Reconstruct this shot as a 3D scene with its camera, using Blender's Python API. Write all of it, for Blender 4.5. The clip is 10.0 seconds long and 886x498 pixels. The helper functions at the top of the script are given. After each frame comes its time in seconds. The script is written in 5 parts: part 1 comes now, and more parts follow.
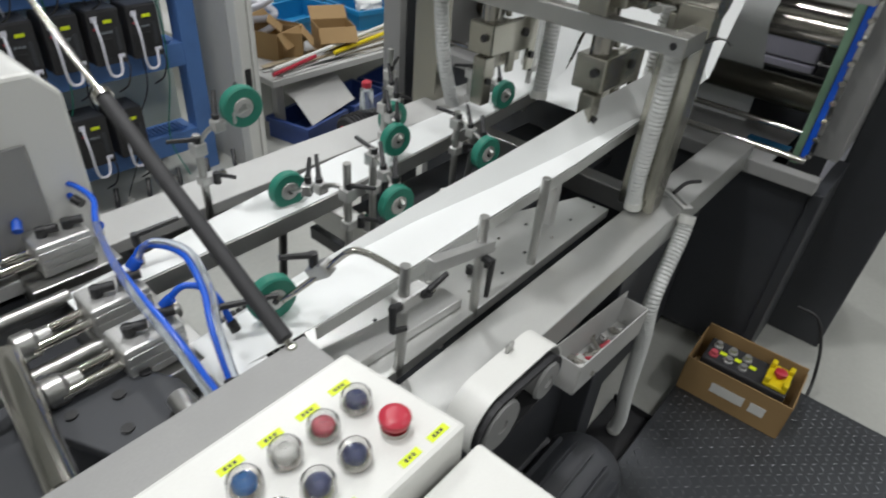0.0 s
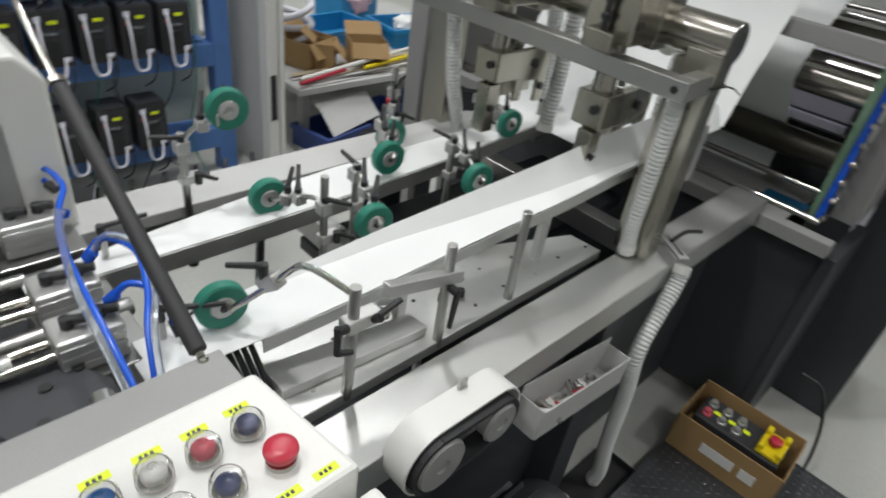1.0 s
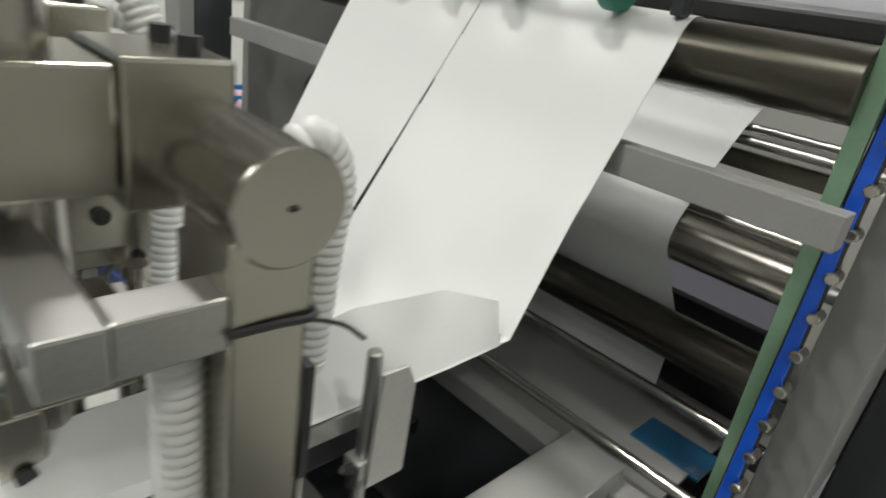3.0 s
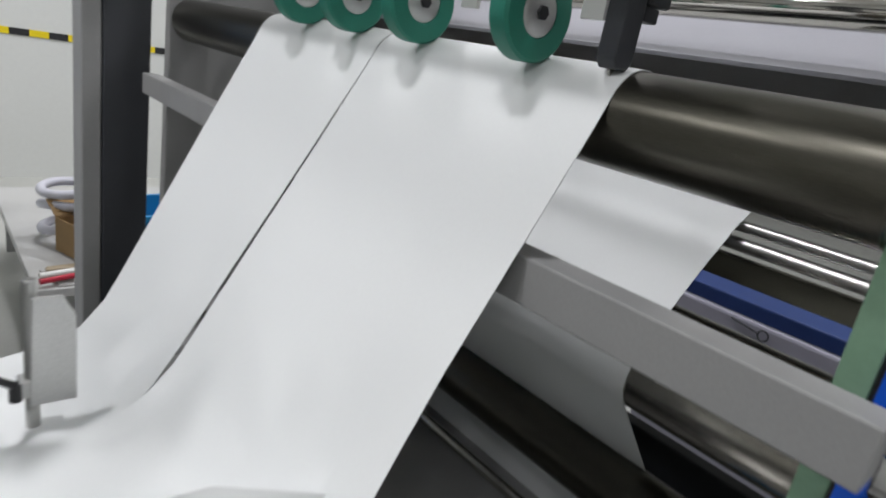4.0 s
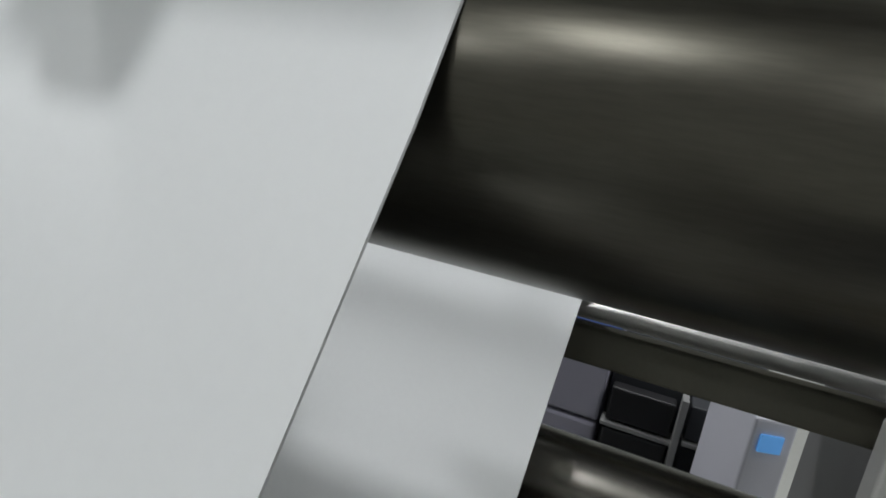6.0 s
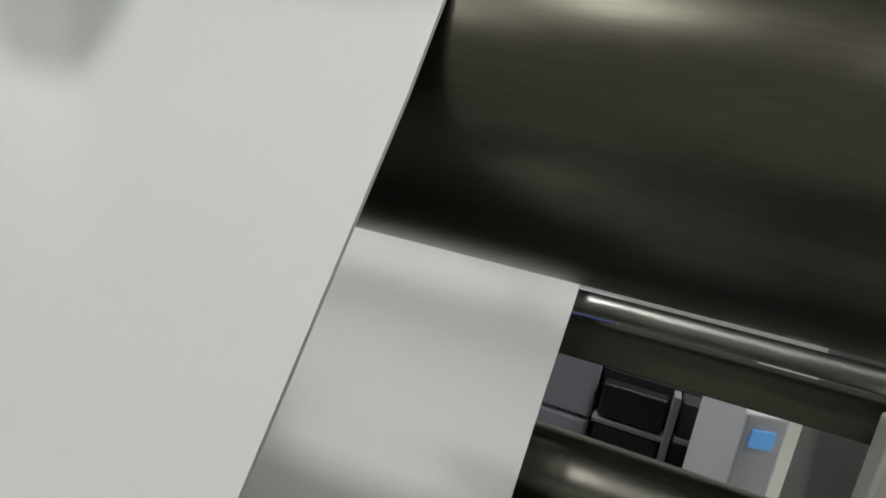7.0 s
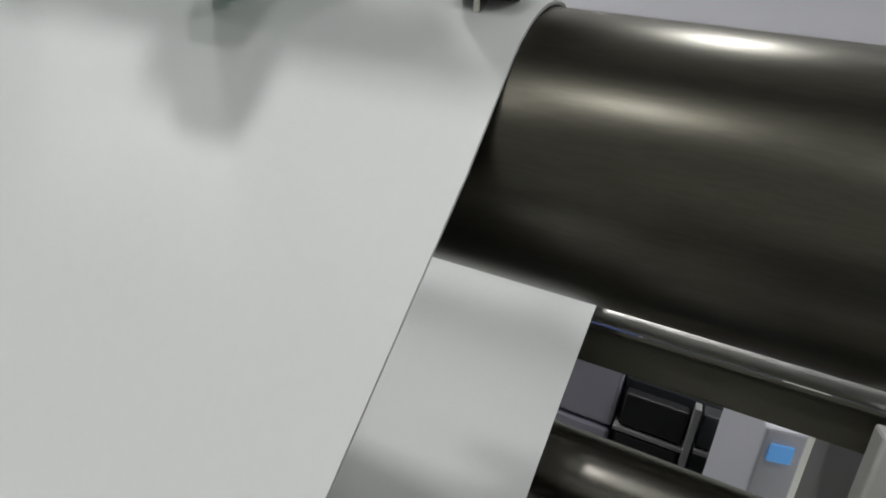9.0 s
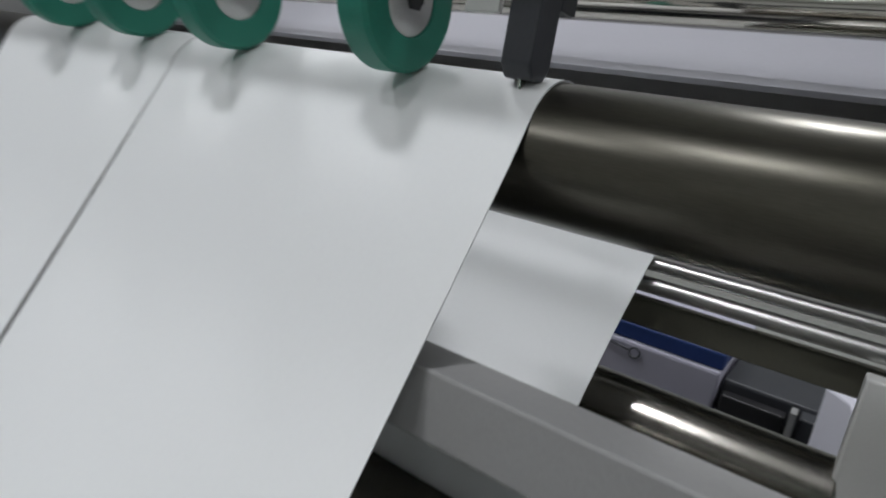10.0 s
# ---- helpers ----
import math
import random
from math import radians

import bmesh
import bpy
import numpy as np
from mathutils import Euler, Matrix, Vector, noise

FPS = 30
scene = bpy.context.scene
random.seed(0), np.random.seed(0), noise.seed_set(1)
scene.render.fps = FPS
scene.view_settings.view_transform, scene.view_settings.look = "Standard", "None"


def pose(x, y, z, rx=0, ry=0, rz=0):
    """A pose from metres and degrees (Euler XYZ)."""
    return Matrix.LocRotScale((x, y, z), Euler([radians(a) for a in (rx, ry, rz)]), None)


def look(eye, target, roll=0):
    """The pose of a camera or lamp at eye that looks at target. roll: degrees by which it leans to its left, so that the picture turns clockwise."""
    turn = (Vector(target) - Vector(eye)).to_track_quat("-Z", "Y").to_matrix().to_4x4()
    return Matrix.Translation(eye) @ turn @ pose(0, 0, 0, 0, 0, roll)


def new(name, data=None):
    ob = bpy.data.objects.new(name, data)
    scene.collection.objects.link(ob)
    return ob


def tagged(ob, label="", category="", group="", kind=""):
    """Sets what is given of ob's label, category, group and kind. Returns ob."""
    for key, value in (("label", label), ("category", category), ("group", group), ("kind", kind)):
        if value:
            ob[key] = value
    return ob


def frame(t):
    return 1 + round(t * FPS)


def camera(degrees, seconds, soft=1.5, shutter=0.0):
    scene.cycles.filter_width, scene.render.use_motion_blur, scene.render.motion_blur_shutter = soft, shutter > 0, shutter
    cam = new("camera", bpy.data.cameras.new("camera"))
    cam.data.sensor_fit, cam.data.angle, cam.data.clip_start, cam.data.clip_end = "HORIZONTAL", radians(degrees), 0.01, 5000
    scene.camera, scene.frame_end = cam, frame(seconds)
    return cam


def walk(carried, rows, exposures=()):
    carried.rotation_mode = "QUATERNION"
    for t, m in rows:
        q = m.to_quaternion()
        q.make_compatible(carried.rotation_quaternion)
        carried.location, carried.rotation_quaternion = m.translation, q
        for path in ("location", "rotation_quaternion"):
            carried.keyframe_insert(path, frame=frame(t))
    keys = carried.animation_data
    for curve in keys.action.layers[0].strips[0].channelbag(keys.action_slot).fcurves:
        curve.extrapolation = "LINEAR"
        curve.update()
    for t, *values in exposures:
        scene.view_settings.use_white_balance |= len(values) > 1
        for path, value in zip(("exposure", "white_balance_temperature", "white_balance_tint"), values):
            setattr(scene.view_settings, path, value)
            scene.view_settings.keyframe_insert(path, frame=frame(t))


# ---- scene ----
cam = camera(72.3, 10.0, soft=1.8, shutter=0.4)
PATH = [
    (0, (-1.455, -0.426, 1.673), (-0.18, 0.579, 0.505), 4.9),
    (0.5, (-1.419, -0.473, 1.688), (-0.051, 0.49, 0.591), 5.1),
    (1, (-1.353, -0.481, 1.668), (-0.114, 0.621, 0.551), 9.0),
    (1.5, (-1.17, -0.382, 1.61), (-0.186, 0.86, 0.389), 10.6),
    (2, (-0.822, -0.292, 1.556), (0.24, 0.976, 0.431), 8.1),
    (2.2, (-0.698, -0.295, 1.544), (0.443, 0.961, 0.486), 7.1),
    (2.5, (-0.482, -0.324, 1.534), (0.773, 0.946, 0.632), 7.8),
    (2.8, (-0.332, -0.383, 1.562), (0.951, 0.909, 0.735), 8.1),
    (3, (-0.228, -0.345, 1.55), (1.11, 0.916, 0.761), 9.6),
    (3.1, (-0.19, -0.353, 1.559), (1.134, 0.93, 0.783), 10.0),
    (4.3, (0.234, -0.185, 1.544), (1.559, 1.201, 0.978), 11.1),
    (4.4, (0.256, -0.16, 1.546), (1.609, 1.199, 0.979), 11.5),
    (4.5, (0.275, -0.138, 1.549), (1.66, 1.191, 0.99), 11.3),
    (5, (0.377, -0.037, 1.536), (1.986, 1.028, 1.012), 11.3),
    (5.5, (0.490, 0.026, 1.522), (2.312, 0.757, 1.062), 9.8),
    (7, (0.518, 0.038, 1.507), (2.359, 0.677, 1.051), 9.9),
    (7.5, (0.510, 0.038, 1.512), (2.352, 0.669, 1.051), 10.3),
    (8, (0.502, 0.040, 1.51), (2.336, 0.694, 1.051), 10.7),
    (8.5, (0.482, 0.035, 1.521), (2.302, 0.721, 1.056), 11.0),
    (9, (0.466, 0.027, 1.525), (2.274, 0.749, 1.068), 11.0),
    (9.5, (0.393, 0.004, 1.526), (2.181, 0.791, 1.096), 10.7),
    (10, (0.29, -0.093, 1.538), (1.92, 0.97, 1.076), 9.5),
]
walk(cam, [(t, look(eye, aim, roll)) for t, eye, aim, roll in PATH], exposures=[
    (0.0, 0.02, 6520, 8), (1.0, 0.04, 6560, 8), (2.0, -0.04, 6700, 6), (2.5, 0.06, 6900, 6), (3.2, 0.32, 6930, 6), (4.3, 0.10, 6280, 12),
    (5.5, -0.08, 6230, 10), (7.0, -0.04, 6820, 5), (8.0, -0.04, 6850, 5), (9.0, -0.06, 6600, 8), (10.0, -0.06, 6300, 10)])

# ---- world and lamps ----
world = bpy.data.worlds.new("world")
scene.world = world
world.use_nodes = True
world.node_tree.nodes["Background"].inputs[0].default_value = (0.80, 0.85, 0.88, 1)
world.node_tree.nodes["Background"].inputs[1].default_value = 0.06


def area_lamp(name, eye, sx, sy, watts, colour=(1, 1, 1)):
    data = bpy.data.lights.new(name, "AREA")
    data.shape, data.size, data.size_y, data.energy, data.color = "RECTANGLE", sx, sy, watts, colour
    ob = new(name, data)
    ob.matrix_world = pose(*eye)
    return ob


# ---- materials ----
def material(name, colour, rough=0.5, metal=0.0, grain=0.0, scale=40.0, bump=0.0, stain=0.0, stretch=(1, 1, 1),
             emit=0.0, alpha=1.0, transmission=0.0, vary=0.0, coat=0.0):
    m = bpy.data.materials.new(name)
    m.use_nodes = True
    nt = m.node_tree
    b = nt.nodes["Principled BSDF"]
    b.inputs["Base Color"].default_value = (*colour, 1)
    b.inputs["Roughness"].default_value = rough
    b.inputs["Metallic"].default_value = metal
    b.inputs["Alpha"].default_value = alpha
    b.inputs["Transmission Weight"].default_value = transmission
    b.inputs["Coat Weight"].default_value = coat
    if emit:
        b.inputs["Emission Color"].default_value = (*colour, 1)
        b.inputs["Emission Strength"].default_value = emit
    if grain or stain or bump or vary:
        tc = nt.nodes.new("ShaderNodeTexCoord")
        mp = nt.nodes.new("ShaderNodeMapping")
        mp.inputs["Scale"].default_value = stretch
        nt.links.new(tc.outputs["Object"], mp.inputs["Vector"])
        fine = nt.nodes.new("ShaderNodeTexNoise")
        fine.inputs["Scale"].default_value = scale * 8
        fine.inputs["Detail"].default_value = 5
        nt.links.new(mp.outputs[0], fine.inputs["Vector"])
        big = nt.nodes.new("ShaderNodeTexNoise")
        big.inputs["Scale"].default_value = scale * 0.18
        big.inputs["Detail"].default_value = 4
        nt.links.new(tc.outputs["Object"], big.inputs["Vector"])
        dark = tuple(c * (1 - 0.75 * stain) for c in colour)
        low = tuple(c * (1 - grain) for c in colour)
        mix = nt.nodes.new("ShaderNodeMix")
        mix.data_type = "RGBA"
        mix.inputs[6].default_value = (*low, 1)
        mix.inputs[7].default_value = (*[min(1, c * (1 + 0.4 * grain)) for c in colour], 1)
        nt.links.new(fine.outputs["Fac"], mix.inputs[0])
        ramp = nt.nodes.new("ShaderNodeMapRange")
        ramp.inputs[1].default_value, ramp.inputs[2].default_value = 0.52, 0.72
        nt.links.new(big.outputs["Fac"], ramp.inputs[0])
        st = nt.nodes.new("ShaderNodeMix")
        st.data_type = "RGBA"
        nt.links.new(ramp.outputs[0], st.inputs[0])
        nt.links.new(mix.outputs[2], st.inputs[6])
        st.inputs[7].default_value = (*dark, 1)
        last = st.outputs[2]
        if vary:
            info = nt.nodes.new("ShaderNodeObjectInfo")
            hs = nt.nodes.new("ShaderNodeHueSaturation")
            rng = nt.nodes.new("ShaderNodeMapRange")
            rng.inputs[3].default_value, rng.inputs[4].default_value = 1 - vary, 1 + vary
            nt.links.new(info.outputs["Random"], rng.inputs[0])
            nt.links.new(rng.outputs[0], hs.inputs["Value"])
            nt.links.new(last, hs.inputs["Color"])
            last = hs.outputs[0]
        nt.links.new(last, b.inputs["Base Color"])
        rr = nt.nodes.new("ShaderNodeMapRange")
        rr.inputs[3].default_value, rr.inputs[4].default_value = max(0.03, rough * (1 - 0.5 * grain - 0.25 * stain)), min(1, rough * (1 + 0.5 * grain + 0.25 * stain))
        nt.links.new(fine.outputs["Fac"], rr.inputs[0])
        nt.links.new(rr.outputs[0], b.inputs["Roughness"])
        if bump:
            bp = nt.nodes.new("ShaderNodeBump")
            bp.inputs["Strength"].default_value = bump
            bp.inputs["Distance"].default_value = 0.002
            nt.links.new(fine.outputs["Fac"], bp.inputs["Height"])
            nt.links.new(bp.outputs[0], b.inputs["Normal"])
    return m


STEEL = material("brushed_steel", (0.47, 0.47, 0.455), 0.36, 1.0, 0.22, 30, 0.06, 0.18, (1, 9, 1))
PLATE = material("milled_plate", (0.62, 0.625, 0.61), 0.42, 0.88, 0.2, 30, 0.05, 0.2, (8, 1, 1))
CHROME = material("chrome", (0.58, 0.56, 0.52), 0.11, 1.0, 0.10, 20, 0.0, 0.08)
NICKEL = material("nickel_steel", (0.44, 0.425, 0.37), 0.25, 1.0, 0.25, 30, 0.05, 0.25, (1, 1, 7))
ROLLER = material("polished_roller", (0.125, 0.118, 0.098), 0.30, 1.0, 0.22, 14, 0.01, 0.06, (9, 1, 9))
SHAFT = material("ground_shaft", (0.44, 0.42, 0.38), 0.2, 1.0, 0.3, 22, 0.05, 0.2, (14, 1, 14))
LUG = material("worn_lug_steel", (0.15, 0.155, 0.17), 0.36, 0.8, 0.2, 40, 0.05, 0.3)
ALU = material("cast_aluminium", (0.60, 0.60, 0.59), 0.42, 0.8, 0.2, 40, 0.08, 0.2)
PAPER = material("white_paper", (0.79, 0.805, 0.80), 0.62, 0.0, 0.025, 30, 0.03, 0.012)
GREEN = material("green_rubber", (0.022, 0.215, 0.15), 0.5, 0.0, 0.25, 60, 0.1, 0.2)
BLACK = material("black_plastic", (0.022, 0.022, 0.024), 0.42, 0.0, 0.3, 60, 0.1, 0.1)
RUBBER = material("black_rubber", (0.03, 0.03, 0.033), 0.6, 0.0, 0.3, 60, 0.1, 0.2)
DARKPAINT = material("dark_grey_paint", (0.045, 0.048, 0.055), 0.5, 0.0, 0.2, 40, 0.08, 0.2)
MIDPAINT = material("grey_paint", (0.30, 0.30, 0.295), 0.5, 0.0, 0.12, 40, 0.08, 0.15)
LIGHTPAINT = material("light_grey_paint", (0.50, 0.50, 0.49), 0.5, 0.0, 0.1, 40, 0.06, 0.12)
CREAM = material("white_enamel", (0.74, 0.74, 0.71), 0.38, 0.0, 0.05, 40, 0.05, 0.06)
HOSE = material("white_hose_plastic", (0.66, 0.67, 0.66), 0.42, 0.0, 0.06, 40, 0.03, 0.10)
BLUEPAINT = material("blue_enamel", (0.095, 0.21, 0.50), 0.45, 0.0, 0.15, 30, 0.05, 0.25)
BLUEBIN = material("blue_bin_plastic", (0.012, 0.21, 0.46), 0.42, 0.0, 0.1, 30, 0.05, 0.2, vary=0.2)
NAVYBIN = material("navy_bin_plastic", (0.025, 0.055, 0.20), 0.45, 0.0, 0.1, 30, 0.05, 0.2)
TUBE = material("blue_air_tube", (0.01, 0.10, 0.62), 0.25, 0.0, 0.1, 40, 0.0, 0.0)
CLEARTUBE = material("clear_air_tube", (0.80, 0.86, 0.92), 0.08, 0.0, transmission=0.85)
CARD = material("brown_cardboard", (0.36, 0.23, 0.10), 0.75, 0.0, 0.15, 50, 0.15, 0.15)
YELLOW = material("yellow_plastic", (0.80, 0.62, 0.01), 0.4, 0.0, 0.08, 40, 0.0, 0.1)
LIME = material("lime_label", (0.72, 0.85, 0.02), 0.5, 0.0, 0.05, 40, 0.0, 0.0)
RED = material("red_plastic", (0.50, 0.028, 0.055), 0.35, 0.0, 0.1, 40, 0.0, 0.1)
SOFTRED = material("red_lens", (0.55, 0.10, 0.13), 0.25, 0.0, 0.1, 40, 0.0, 0.1)
NAVYLENS = material("navy_lens", (0.06, 0.07, 0.16), 0.2, 0.0, 0.1, 40, 0.0, 0.1)
BLUELENS = material("blue_lens", (0.03, 0.13, 0.35), 0.2, 0.0, 0.1, 40, 0.0, 0.1)
CLEAR = material("clear_plastic", (0.95, 0.95, 0.95), 0.06, 0.0, transmission=1.0)
OLIVE = material("olive_grey_paint", (0.17, 0.165, 0.13), 0.4, 0.3, 0.15, 30, 0.05, 0.2)
FLOOR = material("sealed_concrete", (0.47, 0.475, 0.445), 0.42, 0.0, 0.12, 6, 0.05, 0.18)
CHECKER = material("checker_steel", (0.10, 0.105, 0.115), 0.42, 0.6, 0.25, 30, 0.06, 0.3)
WALL = material("white_wall_panel", (0.66, 0.67, 0.65), 0.6, 0.0, 0.05, 4, 0.03, 0.08)
ACRYL = material("green_edge_acrylic", (0.24, 0.40, 0.27), 0.22, 0.0, 0.1, 20, 0.0, 0.1)
GLOWTUBE = material("lit_tube", (0.95, 0.98, 1.0), 0.4, emit=9.0)
SCREENBLUE = material("screen", (0.10, 0.30, 0.65), 0.3, emit=0.5)
TRAYBLUE = material("blue_tray", (0.02, 0.11, 0.22), 0.25, 0.0, 0.3, 30, 0.1, 0.3)
WHITEPLASTIC = material("white_plastic", (0.74, 0.74, 0.82), 0.45, 0.0, 0.05, 30, 0.0, 0.05)
RACKPANEL = material("pale_green_panel", (0.66, 0.72, 0.66), 0.45, 0.0, 0.06, 20, 0.03, 0.12)
CHUTE = material("chute_paint", (0.42, 0.42, 0.46), 0.45, 0.0, 0.08, 20, 0.03, 0.12)
CASE = material("lavender_casing", (0.46, 0.45, 0.54), 0.5, 0.0, 0.06, 20, 0.02, 0.10)
WOOD = material("pale_wood", (0.45, 0.37, 0.26), 0.7, 0.0, 0.25, 20, 0.1, 0.25, (1, 12, 1))


# ---- mesh helpers ----
def part(name, bm, mat, parent=None, label="", smooth=False):
    me = bpy.data.meshes.new(name)
    bmesh.ops.recalc_face_normals(bm, faces=bm.faces)
    bm.to_mesh(me)
    bm.free()
    me.materials.append(mat)
    for p in me.polygons:
        p.use_smooth = smooth
    if smooth:
        me.set_sharp_from_angle(angle=radians(38))
    ob = new(name, me)
    if parent:
        ob.parent = parent
    if label:
        ob["label"] = label
    return ob


def thing(name, label, category, at=(0, 0, 0), group="", kind="", rz=0):
    ob = new(name)
    ob.empty_display_size = 0.05
    ob.matrix_basis = pose(*at, 0, 0, rz)
    return tagged(ob, label, category, group, kind)


def box(bm, x0, x1, y0, y1, z0, z1, bevel=0.0, m=None):
    r = bmesh.ops.create_cube(bm, size=1)
    vs = r["verts"]
    for v in vs:
        v.co = Vector((x0 + (v.co.x + 0.5) * (x1 - x0), y0 + (v.co.y + 0.5) * (y1 - y0), z0 + (v.co.z + 0.5) * (z1 - z0)))
    if bevel:
        es = list({e for v in vs for e in v.link_edges})
        r = bmesh.ops.bevel(bm, geom=es, offset=bevel, segments=2, affect="EDGES", profile=0.5)
        vs = list({v for f in r["faces"] for v in f.verts} | {v for v in vs if v.is_valid})
    if m:
        bmesh.ops.transform(bm, matrix=m, verts=[v for v in vs if v.is_valid])
    return bm


def rod(bm, a, b, r, r2=None, n=20, chamfer=0.0):
    """A round bar from a to b, with chamfered ends."""
    a, b = Vector(a), Vector(b)
    d = (b - a)
    L = d.length
    c = min(chamfer, L / 3)
    prof = [(0, r - c), (c, r), (L - c, r2 or r), (L, (r2 or r) - c)] if c else [(0, r), (L, r2 or r)]
    q = d.to_track_quat("Z", "Y").to_matrix().to_4x4()
    lathe(bm, prof, Matrix.Translation(a) @ q, n)
    return bm


def lathe(bm, prof, m, n=24, cap=True):
    rings = []
    for z, r in prof:
        rings.append([bm.verts.new(m @ Vector((r * math.cos(2 * math.pi * k / n), r * math.sin(2 * math.pi * k / n), z))) for k in range(n)])
    for A, B in zip(rings, rings[1:]):
        for k in range(n):
            bm.faces.new((A[k], A[(k + 1) % n], B[(k + 1) % n], B[k]))
    if cap:
        bm.faces.new(rings[0][::-1])
        bm.faces.new(rings[-1])
    return bm


def smooth_line(pts, steps=8):
    pts = [Vector(p) for p in pts]
    P = [2 * pts[0] - pts[1]] + pts + [2 * pts[-1] - pts[-2]]
    out = []
    for i in range(1, len(P) - 2):
        for k in range(steps):
            t = k / steps
            a, b, c, d = P[i - 1], P[i], P[i + 1], P[i + 2]
            out.append(0.5 * ((2 * b) + (c - a) * t + (2 * a - 5 * b + 4 * c - d) * t * t + (3 * b - a - 3 * c + d) * t ** 3))
    out.append(pts[-1])
    return out


def pipe(bm, pts, r, n=10, steps=8, rib=0.0, pitch=0.0):
    """A tube along a smooth line; rib and pitch give a corrugated hose."""
    line = smooth_line(pts, steps) if steps > 1 else [Vector(p) for p in pts]
    if rib:
        lens = [0]
        for a, b in zip(line, line[1:]):
            lens.append(lens[-1] + (b - a).length)
        count = int(lens[-1] / pitch * 4)
        fine, rr, j = [], [], 0
        for k in range(count + 1):
            s = lens[-1] * k / count
            while j < len(lens) - 2 and lens[j + 1] < s:
                j += 1
            t = (s - lens[j]) / max(1e-9, lens[j + 1] - lens[j])
            fine.append(line[j].lerp(line[j + 1], t))
            rr.append(r + (rib, rib * 0.6, -rib, rib * 0.2)[k % 4])
        line = fine
    else:
        rr = [r] * len(line)
    up = Vector((0.31, 0.2, 0.93))
    rings = []
    for i, p in enumerate(line):
        d = (line[min(i + 1, len(line) - 1)] - line[max(i - 1, 0)]).normalized()
        up = (up - d * up.dot(d))
        if up.length < 1e-4:
            up = d.orthogonal()
        up.normalize()
        s = d.cross(up)
        rings.append([bm.verts.new(p + rr[i] * (math.cos(2 * math.pi * k / n) * up + math.sin(2 * math.pi * k / n) * s)) for k in range(n)])
    for A, B in zip(rings, rings[1:]):
        for k in range(n):
            bm.faces.new((A[k], A[(k + 1) % n], B[(k + 1) % n], B[k]))
    bm.faces.new(rings[0][::-1])
    bm.faces.new(rings[-1])
    return bm


def prism(bm, poly, axis, lo, hi, bevel=0.0):
    """A polygon in the plane across axis, drawn from lo to hi along it. Points are (x, z) for y, (y, z) for x, (x, y) for z."""
    def at(p, h):
        return {"x": (h, p[0], p[1]), "y": (p[0], h, p[1]), "z": (p[0], p[1], h)}[axis]
    A = [bm.verts.new(at(p, lo)) for p in poly]
    B = [bm.verts.new(at(p, hi)) for p in poly]
    n = len(poly)
    fs = [bm.faces.new(A[::-1]), bm.faces.new(B)]
    for k in range(n):
        fs.append(bm.faces.new((A[k], A[(k + 1) % n], B[(k + 1) % n], B[k])))
    if bevel:
        bmesh.ops.recalc_face_normals(bm, faces=fs)
        bmesh.ops.bevel(bm, geom=list({e for f in fs for e in f.edges}), offset=bevel, segments=2, affect="EDGES", profile=0.5)
    return bm


def sheet(bm, rows, thick=0.0012):
    """A thin sheet through rows of points, with thickness."""
    rows = [[Vector(p) for p in r] for r in rows]
    nr, nc = len(rows), len(rows[0])
    top, low = [], []
    for i in range(nr):
        a, b = [], []
        for j in range(nc):
            du = rows[min(i + 1, nr - 1)][j] - rows[max(i - 1, 0)][j]
            dv = rows[i][min(j + 1, nc - 1)] - rows[i][max(j - 1, 0)]
            n = du.cross(dv)
            n = n.normalized() if n.length > 1e-12 else Vector((0, 0, 1))
            a.append(bm.verts.new(rows[i][j] + n * thick / 2))
            b.append(bm.verts.new(rows[i][j] - n * thick / 2))
        top.append(a)
        low.append(b)
    for i in range(nr - 1):
        for j in range(nc - 1):
            bm.faces.new((top[i][j], top[i][j + 1], top[i + 1][j + 1], top[i + 1][j]))
            bm.faces.new((low[i][j], low[i + 1][j], low[i + 1][j + 1], low[i][j + 1]))
    for i in range(nr - 1):
        bm.faces.new((top[i][0], top[i + 1][0], low[i + 1][0], low[i][0]))
        bm.faces.new((top[i][-1], low[i][-1], low[i + 1][-1], top[i + 1][-1]))
    for j in range(nc - 1):
        bm.faces.new((top[0][j], low[0][j], low[0][j + 1], top[0][j + 1]))
        bm.faces.new((top[-1][j], top[-1][j + 1], low[-1][j + 1], low[-1][j]))
    return bm


B_ = bmesh.new


